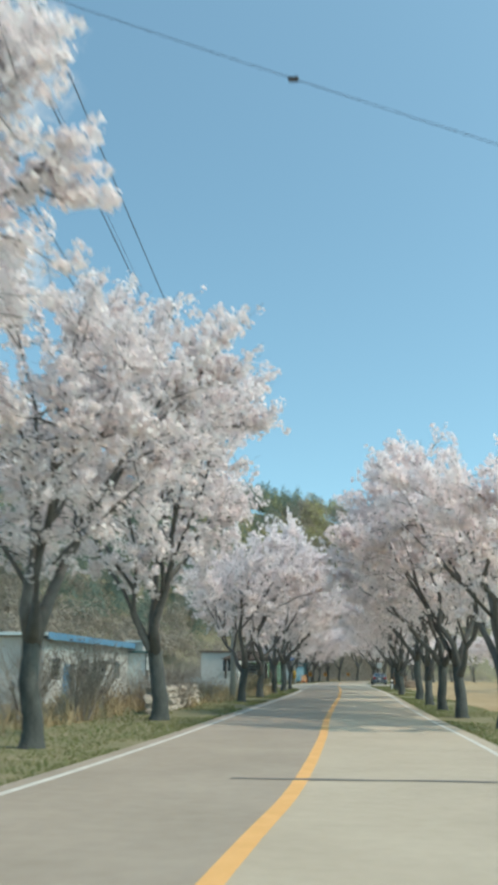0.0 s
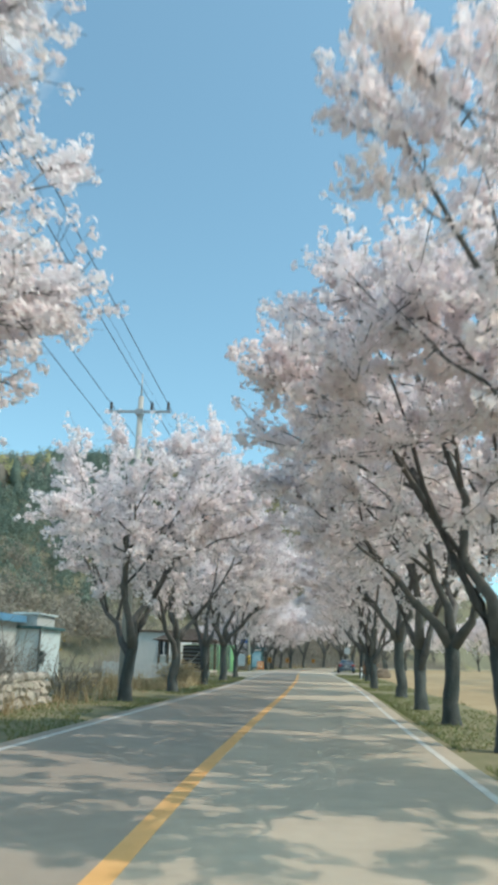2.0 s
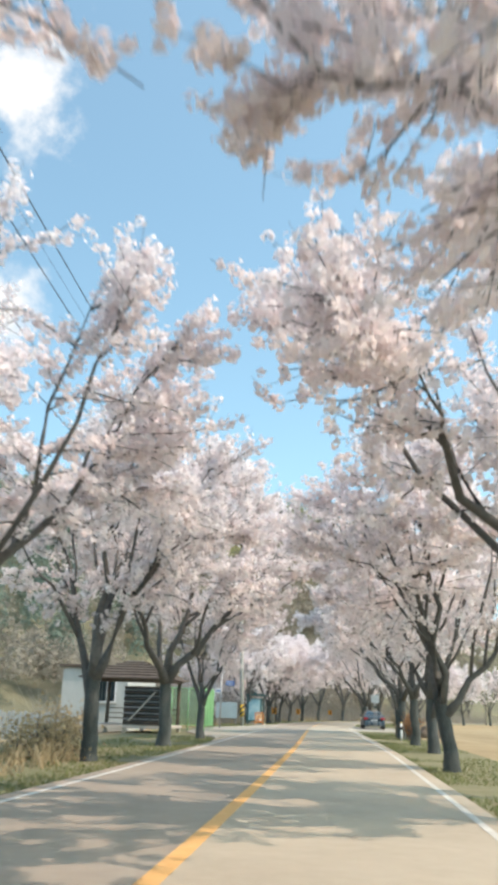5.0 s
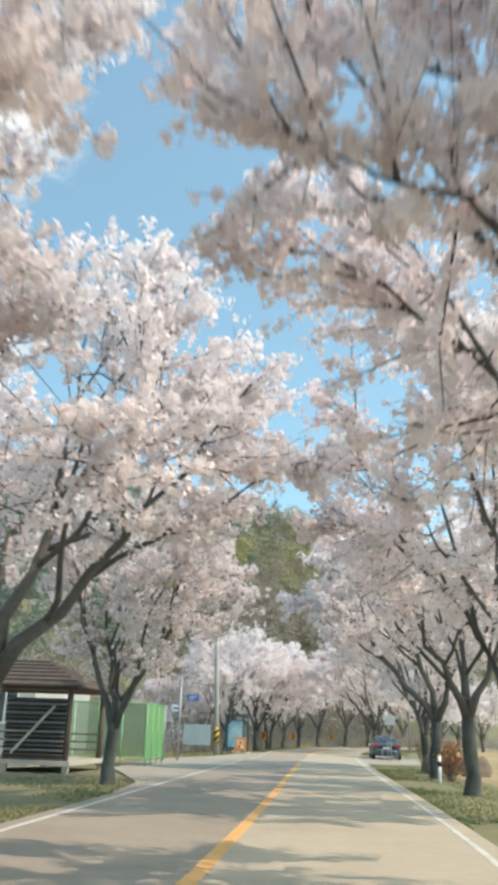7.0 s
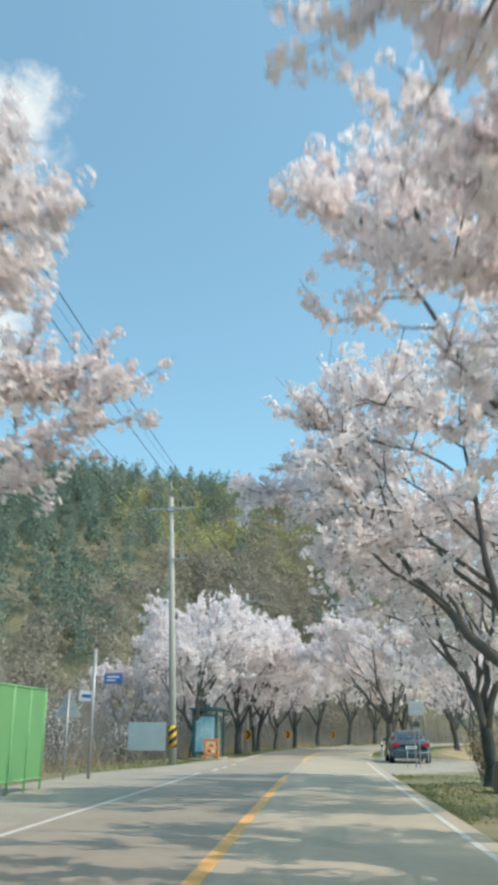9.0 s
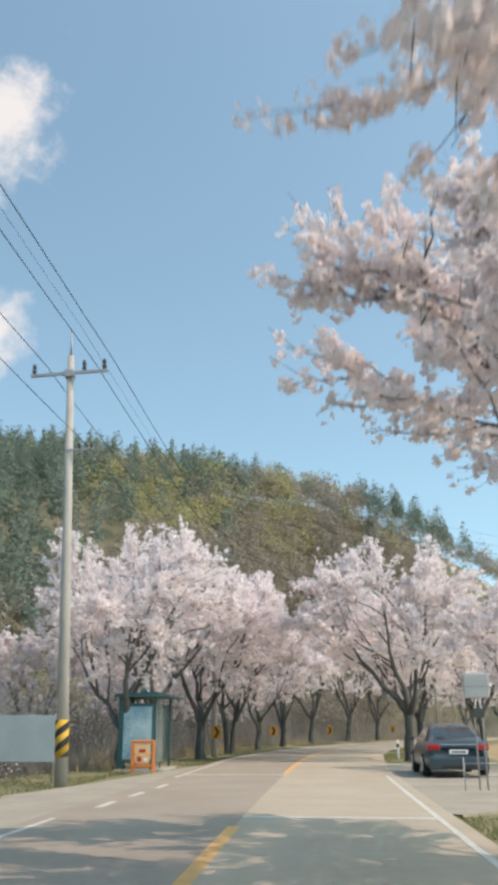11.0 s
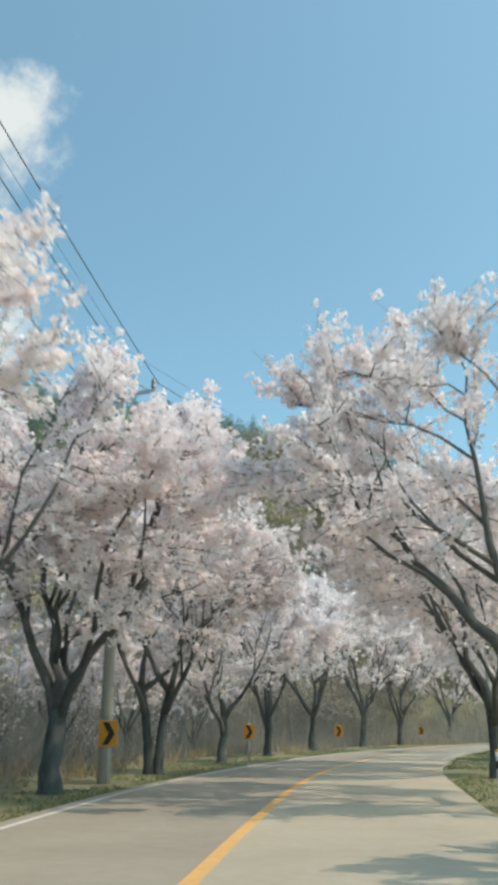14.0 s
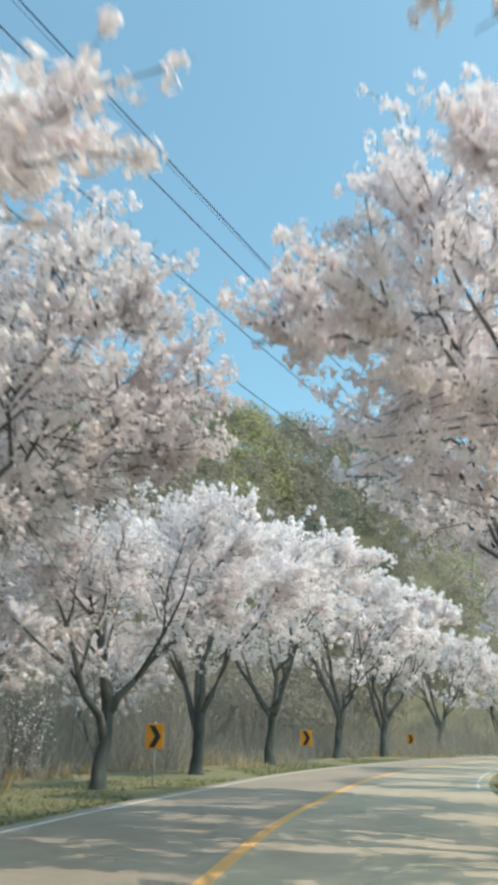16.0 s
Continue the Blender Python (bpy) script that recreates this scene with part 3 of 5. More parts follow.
            # long shoots in bloom to their tips stand out of the crown like fingers
            for _ in range(5):
                b2 = along(sec, rng.uniform(0.7, 1.0))
                out = (b2 - heart) / size
                w2 = out / np.linalg.norm(out) + rng.normal(0, 0.35, 3) + (0, 0, 0.25)
                e2 = b2 + w2 / np.linalg.norm(w2) * rng.uniform(0.5, 1.25)
                if inside(e2) > 5:
                    continue
                tw = bow(rng, b2, e2, rng.uniform(-0.12, 0.1), 3, 0.03)
                wood.tube(tw, (0.012, 0.009, 0.007, 0.004), 3)
                bloom.append((tw, 1.5))
                for k in range(3):
                    b3 = along(tw, rng.uniform(0.2, 0.8))
                    e3 = b3 + (tw[-1] - tw[0]) * rng.uniform(0.12, 0.3) + rng.normal(0, 0.14, 3)
                    bloom.append((np.array([b3, e3]), 1.3))
    # blossom sits in small clusters along the twigs
    seg_a = np.concatenate([b[:-1] for b, _ in bloom])
    seg_b = np.concatenate([b[1:] for b, _ in bloom])
    wgt = np.concatenate([np.full(len(b) - 1, w) for b, w in bloom]) * np.linalg.norm(seg_b - seg_a, axis=1)
    clusters = flake_count // 8
    pick = rng.choice(len(seg_a), clusters, p=wgt / wgt.sum())
    c = seg_a[pick] + (seg_b - seg_a)[pick] * rng.uniform(0, 1, (clusters, 1)) + rng.normal(0, 0.05, (clusters, 3))
    spread = rng.normal(size=(clusters * 8, 3))
    spread /= np.linalg.norm(spread, axis=1)[:, None]
    ball = np.repeat(flake * rng.uniform(0.55, 1.15, (clusters, 1)), 8, 0)
    crown = Heap()
    crown.quads(shell_flakes(rng, np.repeat(c, 8, 0) + spread * ball, spread, flake, 0.30))
    return trunk, woods, crown


TREE_LABEL = "old cherry tree in full pale pink bloom, dark forked trunk"


def tree_thing(heaps):
    root = tagged(new("cherry_tree"), TREE_LABEL, "tree", "roadside cherry trees")
    heaps[0].object("trunk", M_BARK, root, "dark rough bark", smooth=True)
    for wood in heaps[1]:
        wood.object("limb", M_TWIG, root, smooth=True)
    heaps[2].object("crown", M_BLOSSOM, root, "pale pink blossom")
    return root


KINDS = [tree_thing(cherry_tree(11)), tree_thing(cherry_tree(23, height=9.8)), tree_thing(cherry_tree(37, height=9.4, radius=4.65)),
         tree_thing(cherry_tree(41, height=8.9, radius=4.3)), tree_thing(cherry_tree(53, height=9.6, radius=4.7)),
         tree_thing(cherry_tree(67, twin=True, height=9.2, radius=4.2)),
         tree_thing(cherry_tree(71, flake_count=26000, flake=0.145, fine=0.5)), tree_thing(cherry_tree(83, flake_count=26000, flake=0.145, height=9.6, fine=0.5))]
# x, y, kind, scale, turn of the crown (0: it leans to +x)
TREES = [
    (-5.3, 8.7, 3, 0.94, 0), (-4.9, 18.6, 1, 0.92, -25), (-4.75, 28.4, 4, 1.12, 150), (-4.5, 45.0, 0, 0.94, 15), (-4.5, 53.4, 3, 0.92, -30),
    (-4.6, 63.2, 1, 0.93, 10), (-4.7, 72.6, 2, 1.06, 15), (-4.8, 81.2, 4, 0.80, 20),
    (-7.1, 121.6, 0, 0.93, 35), (-7.7, 129.5, 3, 1.04, -15), (-6.1, 133.5, 4, 0.92, 20), (-5.8, 142.2, 5, 0.96, 10), (-5.1, 152.2, 3, 0.83, -40),
    (-4.0, 161.2, 1, 1.0, 25), (-2.2, 173.4, 7, 1.2, -20), (1.2, 188.2, 6, 1.3, 0), (4.6, 196.0, 7, 1.3, 40), (10.5, 212, 6, 1.2, -20), (18.5, 226, 7, 1.1, 30),
    (28, 240, 6, 1.0, 60),
    (-11.5, 139.5, 6, 0.62, 90), (-10.6, 147.5, 7, 0.58, 20), (-10.2, 157.0, 6, 0.62, 200), (-8.8, 167.0, 7, 0.62, 120), (-12.4, 127.0, 7, 0.6, 300),
    (17.0, 78.0, 6, 0.66, 40), (15.5, 92.0, 7, 0.62, 190), (18.5, 106.0, 6, 0.7, 250), (21.0, 64.0, 7, 0.7, 100), (24.0, 120.0, 7, 0.75, 10),
    (4.7, 27.4, 3, 0.92, 190), (4.25, 33.1, 0, 0.92, 160), (4.2, 39.1, 2, 0.87, 205), (4.2, 45.3, 1, 0.90, 180), (4.35, 54.0, 3, 1.0, 150),
    (3.9, 64.6, 0, 0.89, 215), (4.5, 75.0, 1, 0.97, 195), (4.45, 82.8, 3, 0.93, 165), (4.5, 92.6, 2, 1.05, 190),
    (4.8, 100.0, 4, 0.92, 170), (7.4, 122.0, 7, 0.66, 180), (3.5, 131.0, 2, 1.02, 185), (4.2, 140.8, 0, 1.0, 140), (5.4, 148.0, 4, 1.05, 205),
    (10.5, 156, 6, 1.0, 180), (11.5, 166, 7, 0.95, 150), (15.5, 176, 6, 0.95, 200), (20, 187, 7, 0.95, 170), (26, 199, 6, 1.0, 190), (34, 212, 7, 1.0, 180),
]
used = set()
for x, y, kind, s, turn in TREES:
    m = pose(x, y, float(land(x, y)) + 0.05, 0, 0, turn)
    if kind not in used:
        used.add(kind)
        tree = KINDS[kind]
        tree.matrix_basis = m
    else:
        tree = copy_thing(KINDS[kind], m)
    wide = s * 1.17 if (x, y) == (-6.1, 133.5) else s  # one old tree spreads far over the road
    tree.scale = (wide, wide, s)
    if kind == 5:
        tagged(tree, "twin-stemmed cherry tree in full pale pink bloom")

# ======================================================= woods, brush and grass


def wooded_hill():
    """Pines, budding grey-brown trees and fresh yellow-green ones on the hillside, their colours paled for haze: a
    lumpy crown with loose leaf clumps on it.
    """
    rng = np.random.default_rng(5)
    ball = bmesh.new()
    bmesh.ops.create_icosphere(ball, subdivisions=2, radius=1.0)
    dome = np.array([v.co[:] for v in ball.verts])
    dome_faces = [tuple(v.index for v in f.verts) for f in ball.faces]
    ball.free()
    h = Heap()
    made = 0
    while made < 2500:
        x, y = (rng.uniform(-125, 65), rng.uniform(92, 283)) if made < 2100 else (rng.uniform(-22, 55), rng.uniform(165, 262))
        f = float(foot_line(x))
        if y < f + (6 if x < -20 else -10) or float(road_distance(x, y)) < 17 or (y > 240 and rng.uniform() < 0.3):
            continue
        z = float(land(x, y))
        made += 1
        patch = noise.noise(Vector((x * 0.028, y * 0.028, 3.1))) + 0.2 * rng.normal()
        high = z / 45
        away = float(road_distance(x, y))
        near = away < 32
        if near:
            mi, hgt, wid, n = 1, rng.uniform(4.5, 7), rng.uniform(2.0, 3.0), 220
        elif (z > 12 or (z > 3 and y > 150)) and patch > (0.0 if x < -15 else 0.40):
            mi, hgt, wid, n = 0, rng.uniform(7, 11), rng.uniform(2.0, 2.9), 120
        elif patch < -0.18 + 0.2 * high:
            mi, hgt, wid, n = (2 if high > 0.55 and rng.uniform() < 0.6 else 1), rng.uniform(6, 9), rng.uniform(2.4, 3.4), 120
        else:
            mi, hgt, wid, n = 1, rng.uniform(6, 9), rng.uniform(2.4, 3.4), 120
        if not near and away <= 75:
            n = 240
        top = 0.65 if mi == 0 else 0.25
        if away > 75:
            bulge = np.array([noise.noise(Vector(v * 1.7) + Vector((x, y, 0))) for v in dome])[:, None]
            d = dome * (1 + 0.3 * bulge)
            taper = 1 - top * (d[:, 2:3] * 0.5 + 0.5)
            h.add(d * (wid * 0.72, wid * 0.72, hgt * 0.31) * np.concatenate([taper, taper, np.ones_like(taper)], 1) + (x, y, z + hgt * 0.58), dome_faces, mi)
        q = rng.normal(size=(n, 3))
        q /= np.linalg.norm(q, axis=1)[:, None]
        q[:, 2] = np.abs(q[:, 2] + 0.35) - 0.35
        t = 1 - top * (q[:, 2:3] * 0.5 + 0.5)
        k = rng.uniform(0.5 if near else 0.70, 1.1, (n, 1))
        c = q * k * np.concatenate([wid * t, wid * t, np.full_like(t, hgt * 0.43)], 1) + (x, y, z + hgt * 0.6)
        h.quads(shell_flakes(rng, c, q, 0.30 if near else 0.40 if away <= 75 else 0.50, 0.45), mi)
    ob = h.object("wooded_hillside", (M_PINE_HAZE, M_BUDS_HAZE, M_FRESH_HAZE), smooth=True)
    return tagged(ob, "mixed hill wood of dark pines and budding trees, paled for haze", "woods", kind="stuff")


wooded_hill()


def bare_brush(name, spots, seed, mat, label, category, height, twigs, lean=0.25, width=0.02):
    """Thin stalks that stand in clumps about the given spots (x, y, spread in x, spread in y)."""
    rng = np.random.default_rng(seed)
    h = Heap()
    for x, y, sx, sy, n in spots:
        px, py = x + rng.uniform(-sx, sx, n), y + rng.uniform(-sy, sy, n)
        pz = land(px, py)
        for a, b, z in zip(px, py, pz):
            k = int(rng.integers(*twigs))
            hh = height * rng.uniform(0.4, 1.2, k) * (0.7 + 1.0 * noise.noise(Vector((a * 0.3, b * 0.3, 1.7))))
            tip = np.stack([a + rng.normal(0, lean, k) * hh, b + rng.normal(0, lean, k) * hh, z + hh], 1)
            foot = np.stack([a + rng.normal(0, 0.12, k), b + rng.normal(0, 0.12, k), np.full(k, z - 0.05)], 1)
            w = width * rng.uniform(0.7, 1.5, (k, 1))
            t = rng.uniform(0, math.pi, k)
            side = np.stack([np.cos(t), np.sin(t), 0 * t], 1) * w
            h.quads(np.stack([foot - side, foot + side, tip + side * 0.3, tip - side * 0.3], 1))
    ob = h.object(name, mat)
    return tagged(ob, label, category, kind="stuff")


bare_brush("thicket", [(-13, 150, 5.5, 32, 640), (-8, 187, 8, 16, 420), (2, 208, 9, 12, 340), (16, 228, 12, 14, 260), (-14, 122, 5, 16, 420), (-9.5, 25, 1.6, 10, 60), (-9.5, 42, 2.0, 6, 50)], 3, M_BRUSH,
           "bare grey-brown thicket under the roadside trees", "brush", 1.9, (7, 12), 0.75, 0.012)
bare_brush("tall_thicket", [(-17, 122, 6, 14, 560), (-16, 150, 6.5, 20, 760), (-11, 176, 6, 14, 420), (-4, 198, 7, 10, 420), (10, 217, 9, 10, 380), (24, 236, 10, 12, 260)], 14, M_BRUSH,
           "tall bare grey-brown thicket at the edge of the wood", "brush", 3.6, (7, 12), 0.6, 0.014)
bare_brush("dry_grass", [(-10, 150, 3.2, 30, 520), (-6, 182, 5, 14, 330), (3, 204, 7, 10, 260), (-10.5, 106, 2.2, 9, 120), (-8.6, 27, 2.2, 12, 420), (-7.4, 49, 2.2, 12, 260), (-6.0, 58.5, 1.3, 4.5, 200)], 4, M_DRY,
           "dry tan grass and stalks below the trees", "dry grass", 0.65, (5, 9), 0.3, 0.018)
bare_brush("leggy_saplings", [(-9, 172, 3, 14, 26), (-3, 192, 5, 10, 26), (6, 207, 6, 7, 22), (-11, 145, 3, 14, 20)], 8, M_BRUSH,
           "thin pale bare saplings among the brush", "saplings", 6.5, (1, 3), 0.05, 0.05)


def verge_grass():
    rng = np.random.default_rng(9)
    h = Heap()
    spots = []
    for side, lo, hi, y0, y1, n in ((-1, 3.35, 7.2, 4, 84, 26000), (1, 3.5, 6.2, 4, 106, 26000), (-1, 5.2, 8.5, 104, 122, 4500), (-1, 3.7, 7.0, 121, 185, 14000),
                                    (1, 3.7, 7.5, 128, 175, 10000)):
        y = rng.uniform(y0, y1, n)
        off = lo + (hi - lo) * rng.uniform(0, 1, n) ** 1.6
        i = np.abs(LINE[None, :, 1] - y[:, None]).argmin(1)
        p = LINE[i] + TAN[i] * (y - LINE[i, 1])[:, None] + RIGHT[i] * (off * side)[:, None]
        keep = noise_mask(p)
        spots.append(p[keep])
    p = np.concatenate(spots)
    n = len(p)
    z = land(p[:, 0], p[:, 1])
    base = np.stack([p[:, 0], p[:, 1], z], 1)
    hgt = rng.uniform(0.03, 0.10, n) * (0.7 + 0.9 * (rng.uniform(0, 1, n) > 0.93))
    tip = base + np.stack([rng.normal(0, 0.4, n) * hgt, rng.normal(0, 0.4, n) * hgt, hgt], 1)
    t = rng.uniform(0, math.pi, n)
    side = np.stack([np.cos(t), np.sin(t), 0 * t], 1) * rng.uniform(0.008, 0.02, (n, 1))
    h.quads(np.stack([base - side, base + side, tip], 1))
    return tagged(h.object("verge_grass", M_GRASS), "short green and straw-coloured grass on the verge", "grass", kind="stuff")


def noise_mask(p):
    return np.array([noise.noise(Vector((a * 0.35, b * 0.22, 0.7))) > -0.28 for a, b in p])


verge_grass()


def shrub(name, x, y, r, hgt, mat, seed, label, category, n=600, flake=0.09, stems=14, group=""):
    """A bush: stems that fan out from its foot, and small leaves, flowers or dry twigs round them."""
    rng = np.random.default_rng(seed)
    z = float(land(x, y))
    root = thing(name, x, y, z, label, category, group)
    wood, tips = Heap(), []
    for _ in range(stems):
        a, k = rng.uniform(0, 2 * math.pi), rng.uniform(0.3, 1)
        line = branch_line(rng, (rng.normal(0, r * 0.15), rng.normal(0, r * 0.15), -0.08), (math.cos(a) * k * r, math.sin(a) * k * r, hgt * 0.9), hgt * rng.uniform(0.8, 1.15), 0.12, 0, 5)
        wood.tube(line, np.linspace(0.018, 0.006, len(line)), 4)
        tips.append(line[1:])
        for _ in range(4):
            i = int(rng.integers(2, 5))
            tw = branch_line(rng, line[i], line[i] - line[i - 1] + rng.normal(0, 0.12, 3), hgt * 0.35, 0.2, 0, 3)
            wood.tube(tw, np.linspace(0.008, 0.003, len(tw)), 3)
            tips.append(tw)
    wood.object("stem", M_BRUSH if mat is M_BRUSH else M_TWIG, root)
    if n:
        pts = np.concatenate(tips)
        c = pts[rng.integers(0, len(pts), n)] + rng.normal(0, r * 0.16, (n, 3))
        c[:, 2] = np.abs(c[:, 2])
        fo = Heap()
        fo.quads(flakes(rng, c, flake, 0.4))
        fo.object("foliage", mat, root)
    return root


shrub("bare_shrub", -6.6, 38.6, 0.9, 1.5, M_BRUSH, 21, "bare grey shrub on the verge", "shrub", 260, 0.05, 20, "bare shrubs")
shrub("bare_shrub", -7.4, 43.5, 1.1, 1.9, M_BRUSH, 22, "bare grey shrub on the verge", "shrub", 300, 0.05, 22, "bare shrubs")
for k, (x, y, hg) in enumerate(((-7.3, 30.0, 2.2), (-6.7, 27.6, 1.9), (-8.3, 33.0, 2.3), (-7.7, 25.5, 2.0), (-9.4, 30.5, 2.2), (-6.9, 35.5, 1.3), (-6.1, 37.2, 1.4), (-6.9, 40.8, 1.7), (-6.2, 44.8, 1.3))):
    shrub("bare_shrub", x, y, 1.1, hg, M_BRUSH, 51 + k, "bare grey-brown shrub on the verge", "shrub", 420, 0.06, 26, "bare shrubs")
shrub("dry_shrub", -6.0, 63.5, 1.5, 1.0, M_DRY, 25, "low ochre dry shrub beside the road", "shrub", 1400, 0.10, 26, "dry shrubs")
shrub("dry_shrub", -6.6, 67.0, 1.4, 1.1, M_DRY, 26, "low ochre dry shrub beside the road", "shrub", 1400, 0.10, 26, "dry shrubs")
shrub("dry_shrub", 4.75, 90.6, 0.38, 1.25, M_RUST, 27, "upright rust-brown dry shrub beside the road", "shrub", 1200, 0.08, 24, "dry shrubs")
shrub("dry_shrub", 4.9, 101.5, 0.45, 1.5, M_DRY, 28, "upright ochre dry shrub beside the road", "shrub", 900, 0.08, 22, "dry shrubs")
for k, (x, y) in enumerate(((-33, 78), (-29, 86), (-36, 90), (-25, 96))):
    shrub("yellow_shrub", x, y, 2.6, 3.6 + 0.4 * (k % 3), M_FORSYTHIA, 31 + k, "tall ochre-yellow flowering shrub behind the houses", "shrub", 1500, 0.26, 26, "yellow shrubs")
for k, (x, y, r, hg) in enumerate(((-11.5, 104, 1.3, 2.4), (-10.2, 108.5, 1.2, 2.2), (-12.5, 112, 1.6, 3.0), (-9.5, 116.5, 0.9, 1.6), (-10.8, 124.5, 1.3, 2.6), (-11.2, 131.5, 1.4, 2.8), (-10.0, 139.0, 1.2, 2.4), (-10.4, 149.0, 1.4, 2.7), (-9.2, 158.5, 1.2, 2.5))):
    shrub("flowering_shrub", x, y, r, hg, M_BLOSSOM, 41 + k, "loose shrub with pale pink flowers on bare twigs", "shrub", 420, 0.08, 24, "flowering shrubs")

# ======================================================= poles and wires


def utility_pole(x, y, height, lean=0.0, arm=True, stripes=False, arm_turn=0.0):
    root = thing("utility_pole", x, y, float(land(x, y)), "round tapered concrete utility pole with steel crossarm", "utility pole", "utility poles", ry=lean)
    tube_part("shaft", [(0, 0, -0.3), (0, 0, height * 0.5), (0, 0, height)], 0.17, M_CONCRETE, root, 14, r_end=0.095)
    if stripes:
        h = Heap()
        a = np.linspace(0, 2 * math.pi, 25)
        ring = np.stack([0.183 * np.cos(a), 0.183 * np.sin(a)], 1)
        for k in range(-2, 4):
            lo = np.clip(0.72 + 0.36 * k + 0.36 * a / math.pi, 0.71, 1.61)
            hi = np.clip(0.90 + 0.36 * k + 0.36 * a / math.pi, 0.71, 1.61)
            low, top = np.column_stack([ring, lo]), np.column_stack([ring, hi])
            keep = (hi - lo)[:-1] + (hi - lo)[1:] > 0.02
            h.quads(np.stack([low[:-1], low[1:], top[1:], top[:-1]], 1)[keep])
        sleeve = tube_part("warning_sleeve", [(0, 0, 0.70), (0, 0, 1.62)], 0.178, M_SIGNYEL, root, 16, "yellow and black banded guard")
        h.object("black_band", M_BLACK, sleeve)
    tube_part("tip", [(0, 0, height), (0, 0, height + 0.9)], 0.035, M_STEEL, root, 6, r_end=0.015)
    if arm:
        m = pose(0, 0, height - 0.6, 0, 0, arm_turn)
        bm = boxed(-1.15, 1.15, -0.17, -0.09, -0.045, 0.045, 0.008, m)
        arm_ob = part("crossarm", bm, M_STEEL, root)
        for dx in (-1.05, 0.45, 1.05):
            b2 = bmesh.new()
            for zz, rr in ((0.08, 0.045), (0.15, 0.075), (0.22, 0.055), (0.29, 0.07), (0.34, 0.04)):
                bmesh.ops.create_cone(b2, cap_ends=True, segments=10, radius1=rr, radius2=rr * 0.7, depth=0.07, matrix=m @ Matrix.Translation((dx, -0.13, zz)))
            part("insulator", b2, M_INSUL, arm_ob)
        part("bracket", boxed(-0.14, 0.14, -0.2, 0.05, height - 0.72, height - 0.5, 0.01), M_STEEL, root)
        low = part("cable_bracket", boxed(-0.05, 0.75, -0.16, -0.1, height - 3.0, height - 2.94, 0.005), M_STEEL, root)
        for dx in (0.35, 0.7):
            part("clamp", boxed(dx - 0.04, dx + 0.04, -0.17, -0.09, height - 2.95, height - 2.8, 0.01), M_INSUL, low)
        part("step_bolt", boxed(-0.26, 0.26, -0.012, 0.012, height - 4.2, height - 4.17), M_STEEL, root)
    return root


POLES = [(-6.5, -30.0, 11.6), (-5.3, 15.2, 12.4), (-5.4, 48.6, 10.5), (-6.75, 113.4, 11.9), (-6.0, 137.3, 10.95), (9.2, 174.0, 11.6), (26.5, 207.0, 11.6)]
utility_pole(*POLES[0])
utility_pole(*POLES[1])
utility_pole(*POLES[2], lean=0.4)
utility_pole(-6.55, 113.4, 11.9, lean=-2.3, stripes=True)
utility_pole(*POLES[4], arm_turn=-14)
utility_pole(*POLES[5], arm_turn=-24)
utility_pole(*POLES[6], arm_turn=-30)


def wire(a, b, sag, radius=0.011, label="black overhead wire strung between poles"):
    a, b = np.array(a, float), np.array(b, float)
    t = np.linspace(0, 1, 15)[:, None]
    pts = a + (b - a) * t
    pts[:, 2] -= sag * 4 * (t * (1 - t))[:, 0]
    ob = tube_part("overhead_wire", pts, radius, M_CABLE, None, 5)
    return tagged(ob, label, "wire", "overhead wires")


for (x0, y0, h0), (x1, y1, h1) in zip(POLES[:-1], POLES[1:]):
    for dx in (-1.05, 0.45, 1.05):
        wire((x0 + dx, y0, h0 - 0.28), (x1 + dx, y1, h1 - 0.28), 0.55 if y1 - y0 > 40 else 0.25, 0.012)
    wire((x0, y0, h0 + 0.85), (x1, y1, h1 + 0.85), 0.5 if y1 - y0 > 40 else 0.2, 0.005)
    wire((x0 + 0.35, y0, h0 - 2.85), (x1 + 0.35, y1, h1 - 2.85), 0.5 if y1 - y0 > 40 else 0.25, 0.010)
# a service wire over the road with its splice
service = wire((-4.3, 15.2, 12.78), (9.5, 13.3, 5.2), 0.1, 0.006, "thin service wire crossing over the road")
part("splice", boxed(-0.05, 0.12, 14.6, 14.68, 10.30, 10.37, 0.02, None), M_INSUL, service)
for k, dz in enumerate((0.35, 0.0, -0.31, -0.54)):
    wire((-6.7, 113.5, 8.4 + dz), (22.0, 131.1, 6.5 + dz), 0.1, 0.005 if k else 0.003, "black overhead wire crossing the road")
utility_pole(22.3, 131.2, 7.2, arm=False)

# ======================================================= signs


